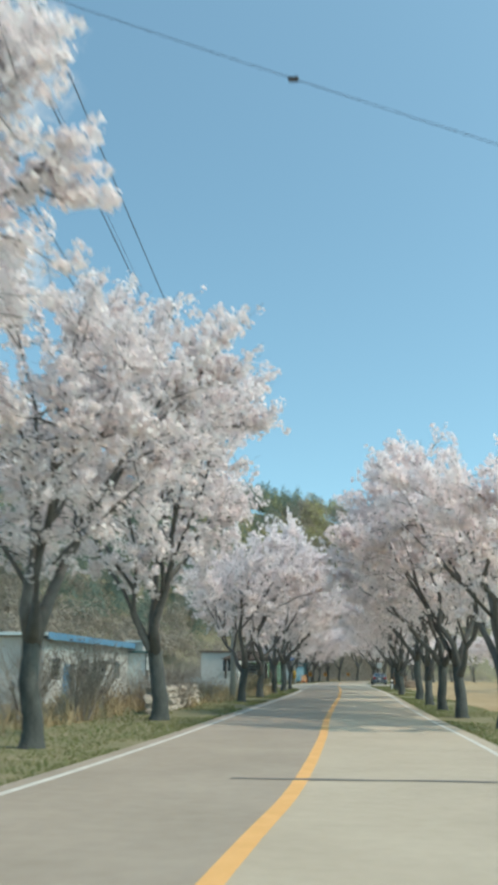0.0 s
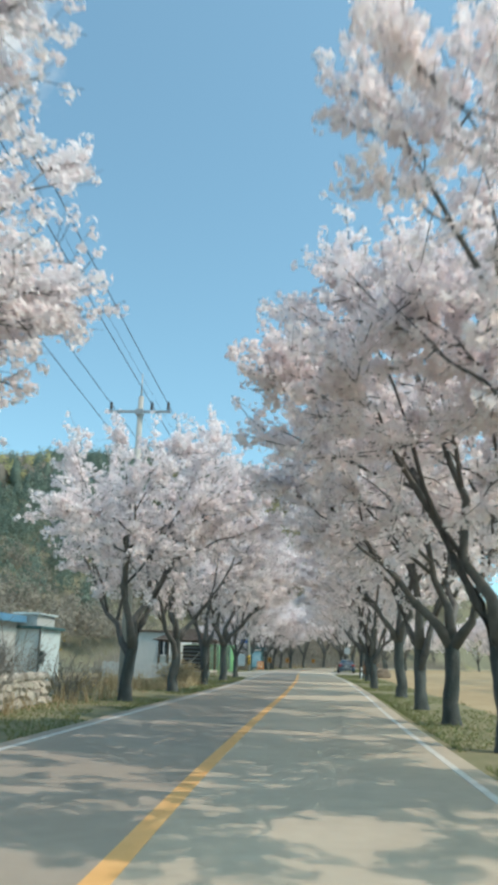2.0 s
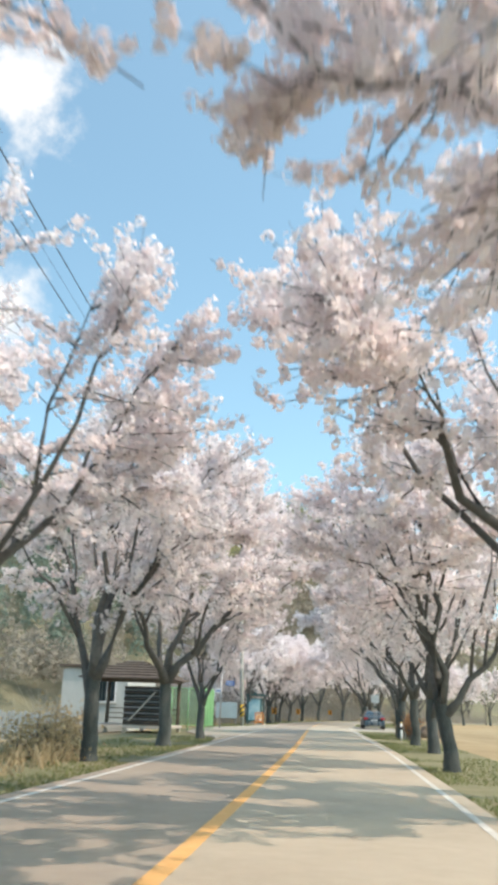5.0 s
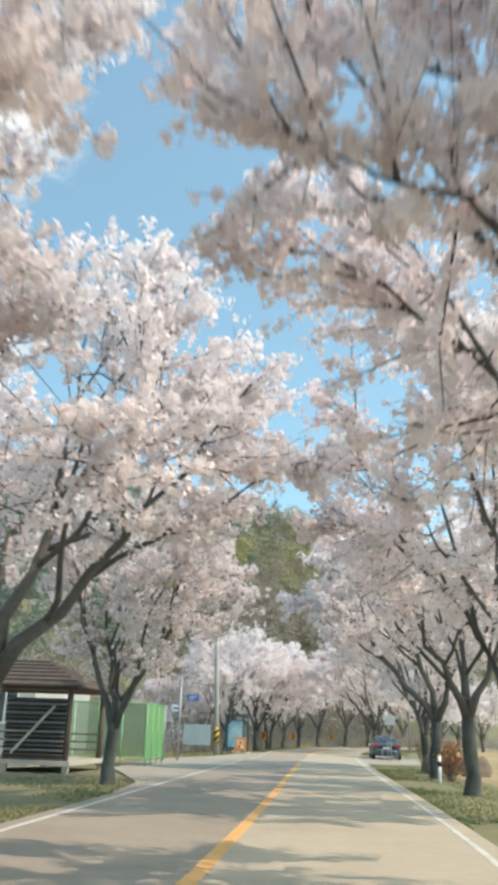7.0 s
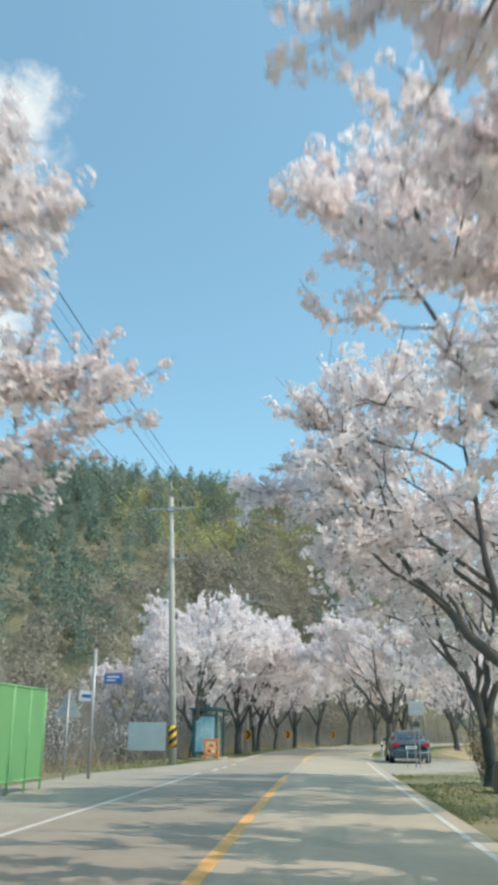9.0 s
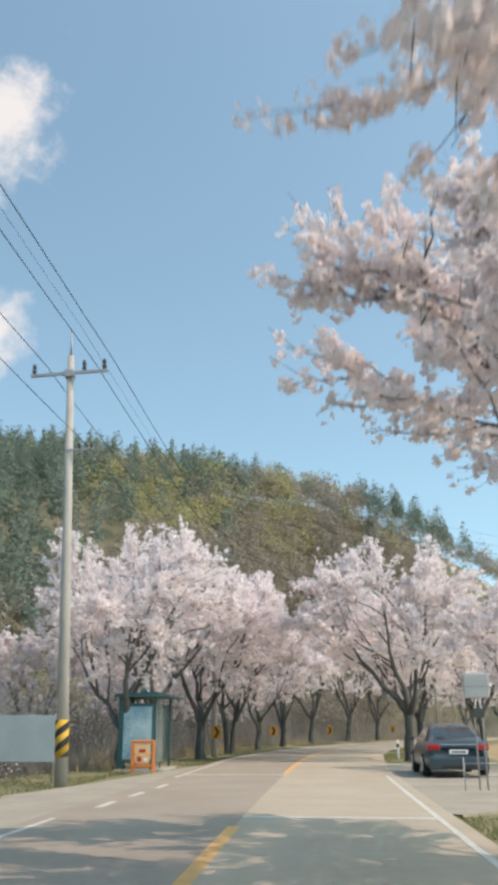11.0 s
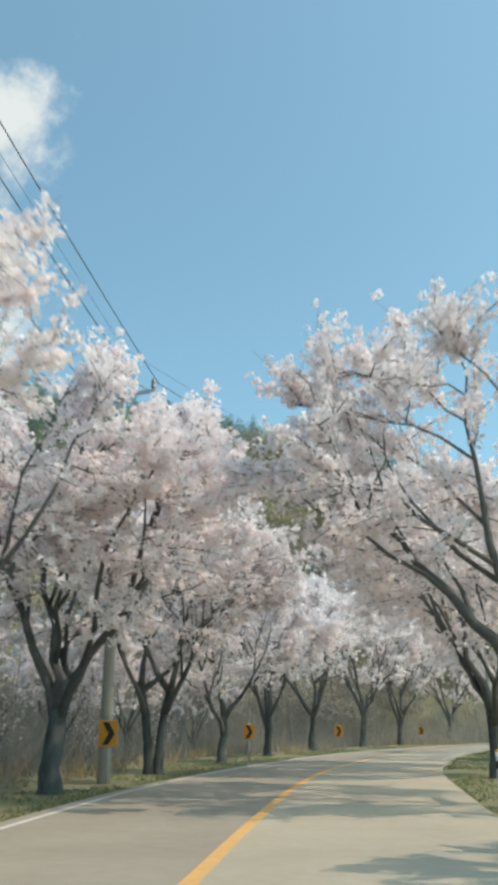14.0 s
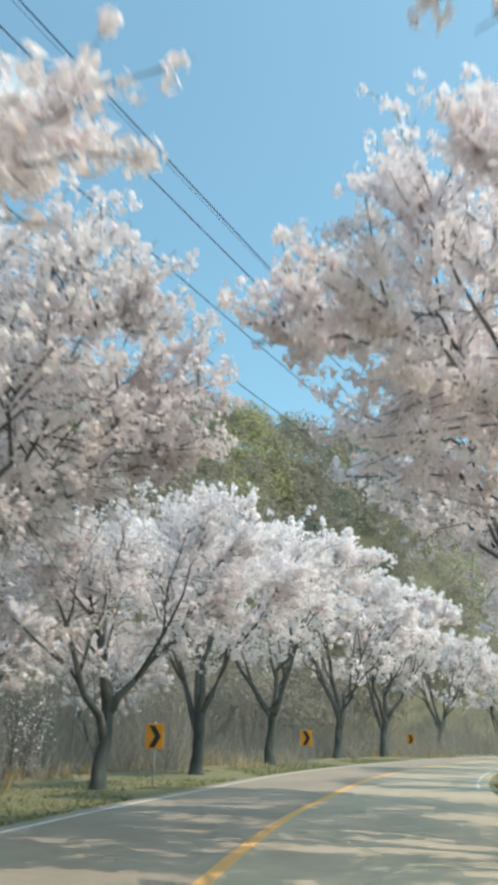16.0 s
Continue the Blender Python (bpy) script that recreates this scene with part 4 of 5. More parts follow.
def chevron_sign(x, y, heading, w=0.48, h=0.62):
    root = thing("chevron_sign", x, y, float(land(x, y)), "orange chevron alignment sign with black arrow on a post", "road sign", "chevron signs", rz=heading)
    tube_part("post", [(0, 0.03, -0.3), (0, 0.03, 1.55)], 0.028, M_STEEL, root, 8)
    part("panel", boxed(-w / 2, w / 2, -0.012, 0.012, 0.88, 0.88 + h, 0.006), M_CHEV, root, "orange panel")
    z0, z1, zm = 0.92, 0.84 + h, 0.88 + h / 2
    bm = bmesh.new()
    pts = [(-0.15, z0), (0.01, z0), (0.17, zm), (0.01, z1), (-0.15, z1), (0.01, zm)]
    f = bm.faces.new([bm.verts.new((a, -0.017, b)) for a, b in pts])
    r = bmesh.ops.extrude_face_region(bm, geom=[f])
    bmesh.ops.translate(bm, verts=[v for v in r["geom"] if isinstance(v, bmesh.types.BMVert)], vec=(0, 0.003, 0))
    bmesh.ops.recalc_face_normals(bm, faces=bm.faces)
    part("arrow", bm, M_BLACK, root, "black chevron arrow")
    return root


chevron_sign(-5.83, 136.9, 0)
chevron_sign(-4.2, 154.3, -6)
chevron_sign(-0.45, 168.0, -12)
chevron_sign(6.2, 192.8, -22)


def prism(bm, pts, y0, y1):
    """A flat plate with the given outline in x and z."""
    f = bm.faces.new([bm.verts.new((a, y0, b)) for a, b in pts])
    r = bmesh.ops.extrude_face_region(bm, geom=[f])
    bmesh.ops.translate(bm, verts=[v for v in r["geom"] if isinstance(v, bmesh.types.BMVert)], vec=(0, y1 - y0, 0))
    bmesh.ops.recalc_face_normals(bm, faces=bm.faces)


def back_of_warning_sign():
    root = thing("warning_sign", -7.15, 100.0, -0.06, "triangular warning sign seen from its bare metal back", "road sign")
    tube_part("post", [(0, -0.03, -0.3), (0, -0.03, 2.5)], 0.035, M_STEEL, root, 10)
    bm = bmesh.new()
    prism(bm, [(-0.42, 1.75), (0.42, 1.75), (0.0, 2.55)], 0.0, 0.012)
    part("plate", bm, M_SIGNBACK, root)
    part("brace", boxed(-0.2, 0.2, -0.022, -0.002, 1.95, 2.0), M_STEEL, root)
    part("brace", boxed(-0.1, 0.1, -0.022, -0.002, 2.22, 2.27), M_STEEL, root)


back_of_warning_sign()


def route_sign():
    root = thing("direction_sign", -6.6, 100.6, -0.06, "grey steel post with a small blue direction sign", "road sign")
    tube_part("post", [(0, 0, -0.3), (0, 0, 3.75)], 0.05, M_STEEL, root, 10)
    tube_part("arm", [(0, 0, 2.92), (0.85, 0.05, 2.95)], 0.022, M_STEEL, root, 8)
    b = part("blue_plate", boxed(0.32, 0.88, -0.05, -0.03, 2.72, 3.02, 0.01), M_SIGNBLUE, root)
    for k in range(2):
        part("bar", boxed(0.40, 0.78 - 0.1 * k, -0.056, -0.051, 2.90 - 0.1 * k, 2.94 - 0.1 * k), M_SIGNWHITE, b)
    w = part("white_plate", boxed(-0.58, -0.14, -0.03, -0.01, 2.2, 2.5, 0.01, pose(0, 0, 0, 0, 4, 0)), M_SIGNWHITE, root)
    part("bar", boxed(-0.5, -0.22, -0.036, -0.031, 2.3, 2.39, 0, pose(0, 0, 0, 0, 4, 0)), M_SIGNBLUE, w)


route_sign()


def notice_board(x, y):
    root = thing("notice_board", x, y, -0.05, "plain blue-grey board on two short posts", "board")
    part("board", boxed(-0.85, 0.85, -0.02, 0.02, 0.55, 1.75, 0.01), M_BLINDBOARD, root)
    for dx in (-0.8, 0.8):
        tube_part("post", [(dx, 0.05, -0.3), (dx, 0.05, 1.8)], 0.03, M_STEEL, root, 8)


notice_board(-8.0, 114.6)


def bus_stop_sign():
    root = thing("bus_stop_sign", 3.75, 112.0, -0.05, "white bus stop sign on a tubular steel stand beside the lay-by", "bus stop sign")
    for dx in (-0.09, 0.09):
        tube_part("post", [(dx, 0, -0.3), (dx, 0, 1.7), (dx * 0.4, 0, 2.05)], 0.022, M_STEEL, root, 8)
    part("panel", boxed(-0.30, 0.30, -0.03, 0.03, 2.05, 2.62, 0.03), M_SIGNBACK, root, "pale rounded panel")
    part("stripe", boxed(-0.30, 0.30, -0.034, -0.031, 2.30, 2.33), M_STEEL, root)
    part("box", boxed(-0.12, 0.12, -0.05, 0.05, 1.62, 1.82, 0.01), M_DARKSTEEL, root, "small dark box")
    for zz in (0.35, 0.62):
        tube_part("rail", [(-0.42, 0.0, zz), (0.42, 0.0, zz)], 0.014, M_STEEL, root, 6)
    for dx in (-0.42, 0.42):
        tube_part("stake", [(dx, 0, -0.2), (dx, 0, 0.75)], 0.016, M_STEEL, root, 6)


bus_stop_sign()


def marker_post(x, y):
    root = thing("marker_post", x, y, -0.05, "short white roadside marker post with dark band", "marker post")
    tube_part("stem", [(0, 0, -0.2), (0, 0, 0.85)], 0.055, M_SIGNWHITE, root, 10)
    tube_part("band", [(0, 0, 0.52), (0, 0, 0.68)], 0.058, M_BLACK, root, 10)
    tube_part("cap", [(0, 0, 0.85), (0, 0, 0.90)], 0.058, M_SIGNYEL, root, 10, r_end=0.03)


marker_post(3.15, 133.8)
marker_post(4.25, 88.9)

# ======================================================= bus shelter, barrier, parked car


def bus_shelter():
    root = thing("bus_shelter", -6.42, 122.6, -0.03, "teal steel bus shelter with glass and a blue advert panel", "bus shelter")
    w, d, h = 0.62, 1.35, 2.42  # half width, half depth, height under the roof
    part("plinth", boxed(-w - 0.15, w + 0.25, -d - 0.15, d + 0.15, -0.15, 0.06, 0.01), M_KERB, root, "concrete base")
    for sx in (-1, 1):
        for sy in (-1, 1):
            part("post", boxed(sx * w - 0.045, sx * w + 0.045, sy * d - 0.045, sy * d + 0.045, 0.05, h, 0.006), M_SHELTER, root)
    bm = bmesh.new()
    prism(bm, [(-w - 0.15, h + 0.10), (w + 0.10, h + 0.15), (w + 0.50, h + 0.05), (w + 0.48, h), (-w - 0.15, h)], -d - 0.28, d + 0.28)
    part("roof", bm, M_SHELTER, root, "dark teal canopy roof")
    part("vent", boxed(-0.12, 0.18, -0.5, -0.2, h + 0.09, h + 0.36, 0.01), M_SHELTER, root)
    # the end wall with the advert
    case = part("advert_case", boxed(-w + 0.05, w - 0.05, -d - 0.07, -d + 0.05, 0.28, 2.2, 0.015), M_SHELTER, root)
    part("advert_sheet", boxed(-w + 0.16, w - 0.10, -d - 0.085, -d - 0.068, 0.38, 2.1), M_POSTER, case, "blue printed sheet")
    part("leg", boxed(-w + 0.08, -w + 0.16, -d - 0.05, -d + 0.03, 0.03, 0.3), M_SHELTER, case)
    part("leg", boxed(w - 0.16, w - 0.08, -d - 0.05, -d + 0.03, 0.03, 0.3), M_SHELTER, case)
    # glass along the back, at the far end and a short road-side screen
    for k in range(3):
        y0 = -d + 0.08 + k * (2 * d - 0.16) / 3
        part("back_pane", boxed(-w - 0.008, -w + 0.008, y0, y0 + (2 * d - 0.16) / 3 - 0.05, 0.35, 2.2), M_PANE, root)
    part("end_pane", boxed(-w + 0.06, w - 0.06, d - 0.008, d + 0.008, 0.35, 2.2), M_PANE, root)
    fr = part("screen_frame", boxed(w - 0.02, w + 0.02, -d + 0.08, -d + 0.12, 0.25, 2.2), M_SHELTER, root)
    part("screen_frame", boxed(w - 0.02, w + 0.02, -d + 1.55, -d + 1.59, 0.25, 2.2), M_SHELTER, root)
    part("screen_frame", boxed(w - 0.02, w + 0.02, -d + 0.12, -d + 1.55, 0.25, 0.29), M_SHELTER, root)
    part("screen_frame", boxed(w - 0.02, w + 0.02, -d + 0.12, -d + 1.55, 2.16, 2.2), M_SHELTER, root)
    part("screen_foot", boxed(w - 0.02, w + 0.02, -d + 1.0, -d + 1.04, 0.03, 0.26), M_SHELTER, root)
    part("screen_pane", boxed(w - 0.006, w + 0.006, -d + 0.13, -d + 1.54, 0.30, 2.15), M_PANE, fr)
    bench = part("bench_seat", boxed(-w + 0.12, -w + 0.5, -d + 0.5, d - 0.3, 0.43, 0.48, 0.01), M_WOOD, root)
    for y0 in (-0.7, 0.9):
        part("bench_leg", boxed(-w + 0.26, -w + 0.34, y0 - 0.04, y0 + 0.04, 0.05, 0.43), M_STEEL, bench)


bus_shelter()


def barrier():
    root = thing("safety_barrier", -5.78, 119.4, 0.0, "orange plastic safety barrier with a red printed sheet", "barrier", rz=4)
    for y0 in (-0.13, 0.13):
        bm = bmesh.new()
        box(bm, -0.37, -0.30, y0 - 0.03, y0 + 0.03, 0.0, 0.97, 0.02)
        box(bm, 0.30, 0.37, y0 - 0.03, y0 + 0.03, 0.0, 0.97, 0.02)
        box(bm, -0.32, 0.32, y0 - 0.03, y0 + 0.03, 0.90, 1.0, 0.025)
        box(bm, -0.32, 0.32, y0 - 0.03, y0 + 0.03, 0.55, 0.62, 0.02)
        box(bm, -0.32, 0.32, y0 - 0.03, y0 + 0.03, 0.18, 0.26, 0.02)
        fr = part("frame", bm, M_ORANGE, root)
        for dx in (-0.15, 0.15):
            part("slat", boxed(dx - 0.025, dx + 0.025, y0 - 0.02, y0 + 0.02, 0.25, 0.56), M_ORANGE, fr)
    part("hinge", boxed(-0.36, -0.31, -0.12, 0.12, 0.92, 0.97, 0.01), M_ORANGE, root)
    part("hinge", boxed(0.31, 0.36, -0.12, 0.12, 0.92, 0.97, 0.01), M_ORANGE, root)
    sheet = part("printed_sheet", boxed(-0.24, 0.24, -0.168, -0.162, 0.30, 0.86, 0.002), M_PALEORANGE, root, "pale orange sheet with red print")
    part("bar", boxed(-0.16, -0.02, -0.172, -0.169, 0.34, 0.50), M_RED, sheet)
    part("bar", boxed(0.05, 0.17, -0.172, -0.169, 0.36, 0.46), M_SIGNWHITE, sheet)
    part("bar", boxed(-0.10, 0.10, -0.172, -0.169, 0.62, 0.72), M_RED, sheet)


barrier()


def parked_car(x, y, heading):
    """A saloon car; its nose points to local +y."""
    root = thing("car", x, y, -0.004, "dark blue saloon car parked in the lay-by", "car", rz=heading)
    W = 0.91
    # stations along the car: y, sill z, shoulder z, half width low and high
    st = [(-2.36, 0.42, 0.80, 0.70, 0.66), (-2.30, 0.30, 0.96, 0.82, 0.78), (-2.10, 0.25, 1.00, 0.89, 0.84), (-1.5, 0.23, 1.00, 0.91, 0.87), (-0.6, 0.23, 0.98, 0.92, 0.88),
          (0.4, 0.23, 0.97, 0.92, 0.87), (1.2, 0.23, 0.93, 0.91, 0.84), (1.9, 0.25, 0.84, 0.86, 0.78), (2.25, 0.30, 0.74, 0.74, 0.66), (2.36, 0.40, 0.62, 0.60, 0.55)]
    h = Heap()
    rings = []
    for yy, z0, z1, w0, w1 in st:
        zm = z0 + (z1 - z0) * 0.55
        half = [(w0 * 0.95, z0), (w0, z0 + 0.07), (w0 * 1.01, zm), (w1, z1 - 0.05), (w1 * 0.93, z1), (w1 * 0.5, z1 + 0.02)]
        rings.append([(a, yy, b) for a, b in half] + [(-a, yy, b) for a, b in reversed(half)])
    n = len(rings[0])
    fs = [(i * n + j, i * n + (j + 1) % n, (i + 1) * n + (j + 1) % n, (i + 1) * n + j) for i in range(len(rings) - 1) for j in range(n)]
    fs += [tuple(range(n)), tuple(reversed(range((len(rings) - 1) * n, len(rings) * n)))]
    h.add(np.array(rings).reshape(-1, 3), fs)
    body = h.object("body", M_CAR, root, smooth=True)
    m = body.modifiers.new("round", "SUBSURF")
    m.levels = m.render_levels = 1
    # cabin: y, roof height, half width at the shoulder and at the roof
    cab = [(-2.02, 1.00, 0.80, 0.74), (-1.70, 1.13, 0.82, 0.68), (-1.30, 1.30, 0.84, 0.61), (-0.90, 1.41, 0.85, 0.57), (-0.40, 1.455, 0.855, 0.56), (0.10, 1.45, 0.85, 0.56),
           (0.45, 1.36, 0.84, 0.59), (0.80, 1.20, 0.83, 0.65), (1.15, 1.00, 0.80, 0.70)]
    rings = []
    for yy, zt, wl_, wt in cab:
        zl = 0.92
        half = [(wl_, zl), (wl_ + (wt - wl_) * 0.5, zl + (zt - zl) * 0.5), (wt + 0.02, zt - 0.05 * (zt - zl) - 0.02), (wt * 0.88, zt), (wt * 0.4, zt + 0.015)]
        rings.append([(a, yy, b) for a, b in half] + [(-a, yy, b) for a, b in reversed(half)])
    n = len(rings[0])
    fs = [(i * n + j, i * n + (j + 1) % n, (i + 1) * n + (j + 1) % n, (i + 1) * n + j) for i in range(len(rings) - 1) for j in range(n)]
    fs += [tuple(range(n)), tuple(reversed(range((len(rings) - 1) * n, len(rings) * n)))]
    h = Heap()
    h.add(np.array(rings).reshape(-1, 3), fs)
    h.object("roof", M_CAR, root, smooth=True)

    def glass(name, rows, lift, label=""):
        """A window that follows the cabin: rows of (y, half width, height), a little proud of it."""
        vs = [(sgn * w, yy, zz + lift) for yy, w, zz in rows for sgn in (-1, 1)]
        return mesh_object(name, vs, [(2 * q, 2 * q + 1, 2 * q + 3, 2 * q + 2) for q in range(len(rows) - 1)], M_CARGLASS, root, label, True)
    glass("rear_window", [(-1.86, 0.60, 1.065), (-1.70, 0.58, 1.135), (-1.30, 0.525, 1.305), (-1.02, 0.48, 1.385)], 0.022, "dark rear window")
    glass("windscreen", [(0.20, 0.48, 1.43), (0.45, 0.51, 1.365), (0.80, 0.56, 1.205), (1.05, 0.60, 1.06)], 0.022)
    for s in (-1, 1):
        for y0, y1, t0, t1 in ((-1.45, -0.48, -0.92, -0.42), (-0.40, 0.80, -0.34, 0.08)):
            bm = bmesh.new()
            pts = [(s * 0.822, y0, 1.0), (s * 0.822, y1, 1.0), (s * 0.615, t1, 1.37), (s * 0.625, t0, 1.35)]
            bm.faces.new([bm.verts.new(p) for p in pts])
            part("side_window", bm, M_CARGLASS, root)
        for yy in (-1.42, 1.38):
            bm = bmesh.new()
            bmesh.ops.create_cone(bm, cap_ends=True, segments=28, radius1=0.335, radius2=0.335, depth=0.22, matrix=pose(s * 0.822, yy, 0.335, 0, 90, 0))
            bmesh.ops.bevel(bm, geom=[e for e in bm.edges if len(e.link_faces[0].verts) > 6 or len(e.link_faces[-1].verts) > 6], offset=0.03, segments=2, affect="EDGES")
            wheel = part("wheel", bm, M_TYRE, root, "black tyre", smooth=True)
            bm = bmesh.new()
            bmesh.ops.create_cone(bm, cap_ends=True, segments=20, radius1=0.225, radius2=0.20, depth=0.02, matrix=pose(s * 0.934, yy, 0.335, 0, 90 * s, 0))
            rim = part("rim", bm, M_STEEL, wheel)
        part("mirror", boxed(s * 0.90, s * 1.08, 0.62, 0.74, 0.98, 1.10, 0.03), M_CAR, root)
        bm = boxed(s * 0.50, s * 0.865, -2.375, -2.14, 0.73, 0.91, 0.04)
        part("tail_light", bm, M_TAIL, root, "red tail light")
        part("exhaust", boxed(s * 0.45, s * 0.62, -2.40, -2.3, 0.33, 0.38, 0.01), M_CHROME, root)
        part("door_handle", boxed(s * 0.925, s * 0.945, -0.75, -0.58, 0.83, 0.86, 0.006), M_CHROME, root)
        part("head_light", boxed(s * 0.48, s * 0.76, 2.16, 2.3, 0.60, 0.70, 0.03), M_CHROME, root)
    part("rear_bumper", boxed(-0.84, 0.84, -2.43, -2.15, 0.22, 0.58, 0.06), M_CAR, root, smooth=False)
    part("bumper_insert", boxed(-0.5, 0.5, -2.437, -2.42, 0.24, 0.34, 0.005), M_BLACK, root)
    part("chrome_strip", boxed(-0.52, 0.52, -2.375, -2.355, 0.885, 0.905, 0.004), M_CHROME, root)
    plate = part("number_plate", boxed(-0.26, 0.26, -2.40, -2.375, 0.64, 0.76, 0.006), M_SIGNWHITE, root)
    part("bar", boxed(-0.20, 0.20, -2.404, -2.401, 0.68, 0.72), M_DARKSTEEL, plate)


parked_car(3.78, 119.3, 1.5)

# ======================================================= green screen, pavilion, houses


def green_fence():
    root = thing("mesh_fence", -6.35, 92.4, -0.02, "bright green mesh screen on green tube frames", "fence")
    L, hgt = 3.2, 2.3
    for k in range(4):
        y0 = L * k / 3
        tube_part("post", [(0, y0, -0.2), (0, y0, hgt)], 0.028, M_GREENFR, root, 8)
    for z0 in (0.28, hgt - 0.02):
        tube_part("rail", [(0, 0, z0), (0, L, z0)], 0.02, M_GREENFR, root, 8)
    for k in range(3):
        y0 = L * k / 3 + 0.04
        part("mesh_panel", boxed(-0.012, -0.004, y0, y0 + L / 3 - 0.08, 0.30, hgt - 0.04), M_GREENNET, root, "bright green mesh panel")
    for k in range(4):
        tube_part("post", [(-0.95 * (k + 1), 0, -0.2), (-0.95 * (k + 1), 0, hgt)], 0.025, M_GREENFR, root, 8)
    for z0 in (0.3, hgt - 0.02):
        tube_part("rail", [(-3.8, 0, z0), (0, 0, z0)], 0.018, M_GREENFR, root, 8)
    for k in range(4):
        part("mesh_panel", boxed(-0.95 * (k + 1) + 0.04, -0.95 * k - 0.04, -0.004, 0.004, 0.30, hgt - 0.04), M_GREENNET2, root, "thin green mesh panel")


green_fence()


def pavilion():
    root = thing("pavilion", -9.2, 87.4, -0.25, "small wooden roadside pavilion with louvred side and tiled roof", "pavilion")
    w, d = 2.1, 2.1
    deck = part("deck", boxed(-w, w, -d, d, 0.42, 0.56, 0.01), M_PALEWOOD, root, "pale timber deck")
    for sx in (-1, 0, 1):
        for sy in (-1, 1):
            part("footing", boxed(sx * (w - 0.15) - 0.09, sx * (w - 0.15) + 0.09, sy * (d - 0.15) - 0.09, sy * (d - 0.15) + 0.09, -0.3, 0.42, 0.01), M_STONE, deck)
    for sx in (-1, 1):
        for sy in (-1, 1):
            tube_part("post", [(sx * (w - 0.2), sy * (d - 0.2), 0.5), (sx * (w - 0.2), sy * (d - 0.2), 2.8)], 0.09, M_WOOD, root, 10)
    for sy in (-1, 1):
        part("beam", boxed(-w, w, sy * (d - 0.2) - 0.07, sy * (d - 0.2) + 0.07, 2.65, 2.85, 0.01), M_WOOD, root)
    for sx in (-1, 1):
        part("beam", boxed(sx * (w - 0.2) - 0.07, sx * (w - 0.2) + 0.07, -d, d, 2.65, 2.85, 0.01), M_WOOD, root)
    # hipped roof with turned-up eaves, in courses of tiles
    roof = None
    for k in range(7):
        t0, t1 = k / 7, (k + 1) / 7
        z0, z1 = 2.72 + 0.95 * t0**0.9, 2.72 + 0.95 * t1**0.9
        a0, a1 = (w + 0.25) * (1 - t0) + 0.35 * t0, (w + 0.25) * (1 - t1) + 0.30 * t1
        b0, b1 = (d + 0.25) * (1 - t0) + 0.12 * t0, (d + 0.25) * (1 - t1) + 0.10 * t1
        vs = [(-a0, -b0, z0), (a0, -b0, z0), (a0, b0, z0), (-a0, b0, z0), (-a1, -b1, z1), (a1, -b1, z1), (a1, b1, z1), (-a1, b1, z1),
              (-a0, -b0, z0 + 0.06), (a0, -b0, z0 + 0.06), (a0, b0, z0 + 0.06), (-a0, b0, z0 + 0.06)]
        fs = [(0, 1, 9, 8), (1, 2, 10, 9), (2, 3, 11, 10), (3, 0, 8, 11), (8, 9, 5, 4), (9, 10, 6, 5), (10, 11, 7, 6), (11, 8, 4, 7), (3, 2, 1, 0)]
        ob = mesh_object("roof" if roof is None else "tile_course", vs, fs, M_ROOFDARK, root if roof is None else roof)
        roof = roof or ob
    lou = part("louvre_frame", boxed(-0.1, 1.85, -d + 0.10, -d + 0.16, 0.56, 0.64), M_WOOD, root)
    part("louvre_frame", boxed(-0.1, 1.85, -d + 0.10, -d + 0.16, 2.3, 2.38), M_WOOD, root)
    part("backing", boxed(-0.08, 1.83, -d + 0.17, -d + 0.19, 0.6, 2.34), M_BLACK, root, "dark sheet behind the louvres")
    for k in range(12):
        part("slat", boxed(-0.08, 1.83, -0.05, 0.05, -0.012, 0.012, 0, pose(0, -d + 0.10, 0.72 + 0.135 * k, 35, 0, 0)), M_STEEL if k % 2 else M_WOOD, lou)
    part("brace", boxed(-0.04, 0.04, -d + 0.01, -d + 0.04, -0.95, 0.95, 0, pose(0.85, 0, 1.45, 0, 42, 0)), M_PALEWOOD, root)
    for k in range(3):
        part("rail", boxed(-w + 0.2, w - 0.2, d - 0.24, d - 0.18, 0.8 + 0.25 * k, 0.85 + 0.25 * k), M_WOOD, root)


pavilion()


def window_unit(parent, x0, x1, z0, z1, y, name="window"):
    """A window in a wall that faces -y: frame, glass and mullion, set in a recess."""
    fr = bmesh.new()
    for a in ((x0 - 0.06, x0, z0 - 0.06, z1 + 0.06), (x1, x1 + 0.06, z0 - 0.06, z1 + 0.06), (x0, x1, z1, z1 + 0.06), (x0, x1, z0 - 0.06, z0), ((x0 + x1) / 2 - 0.03, (x0 + x1) / 2 + 0.03, z0, z1)):
        box(fr, a[0], a[1], y - 0.05, y + 0.02, a[2], a[3])
    f = part(name, fr, M_SIGNWHITE, parent)
    part("pane", boxed(x0, x1, y - 0.012, y - 0.004, z0, z1), M_CARGLASS, f)
    part("sill", boxed(x0 - 0.12, x1 + 0.12, y - 0.12, y, z0 - 0.12, z0 - 0.065), M_KERB, f)
    return f


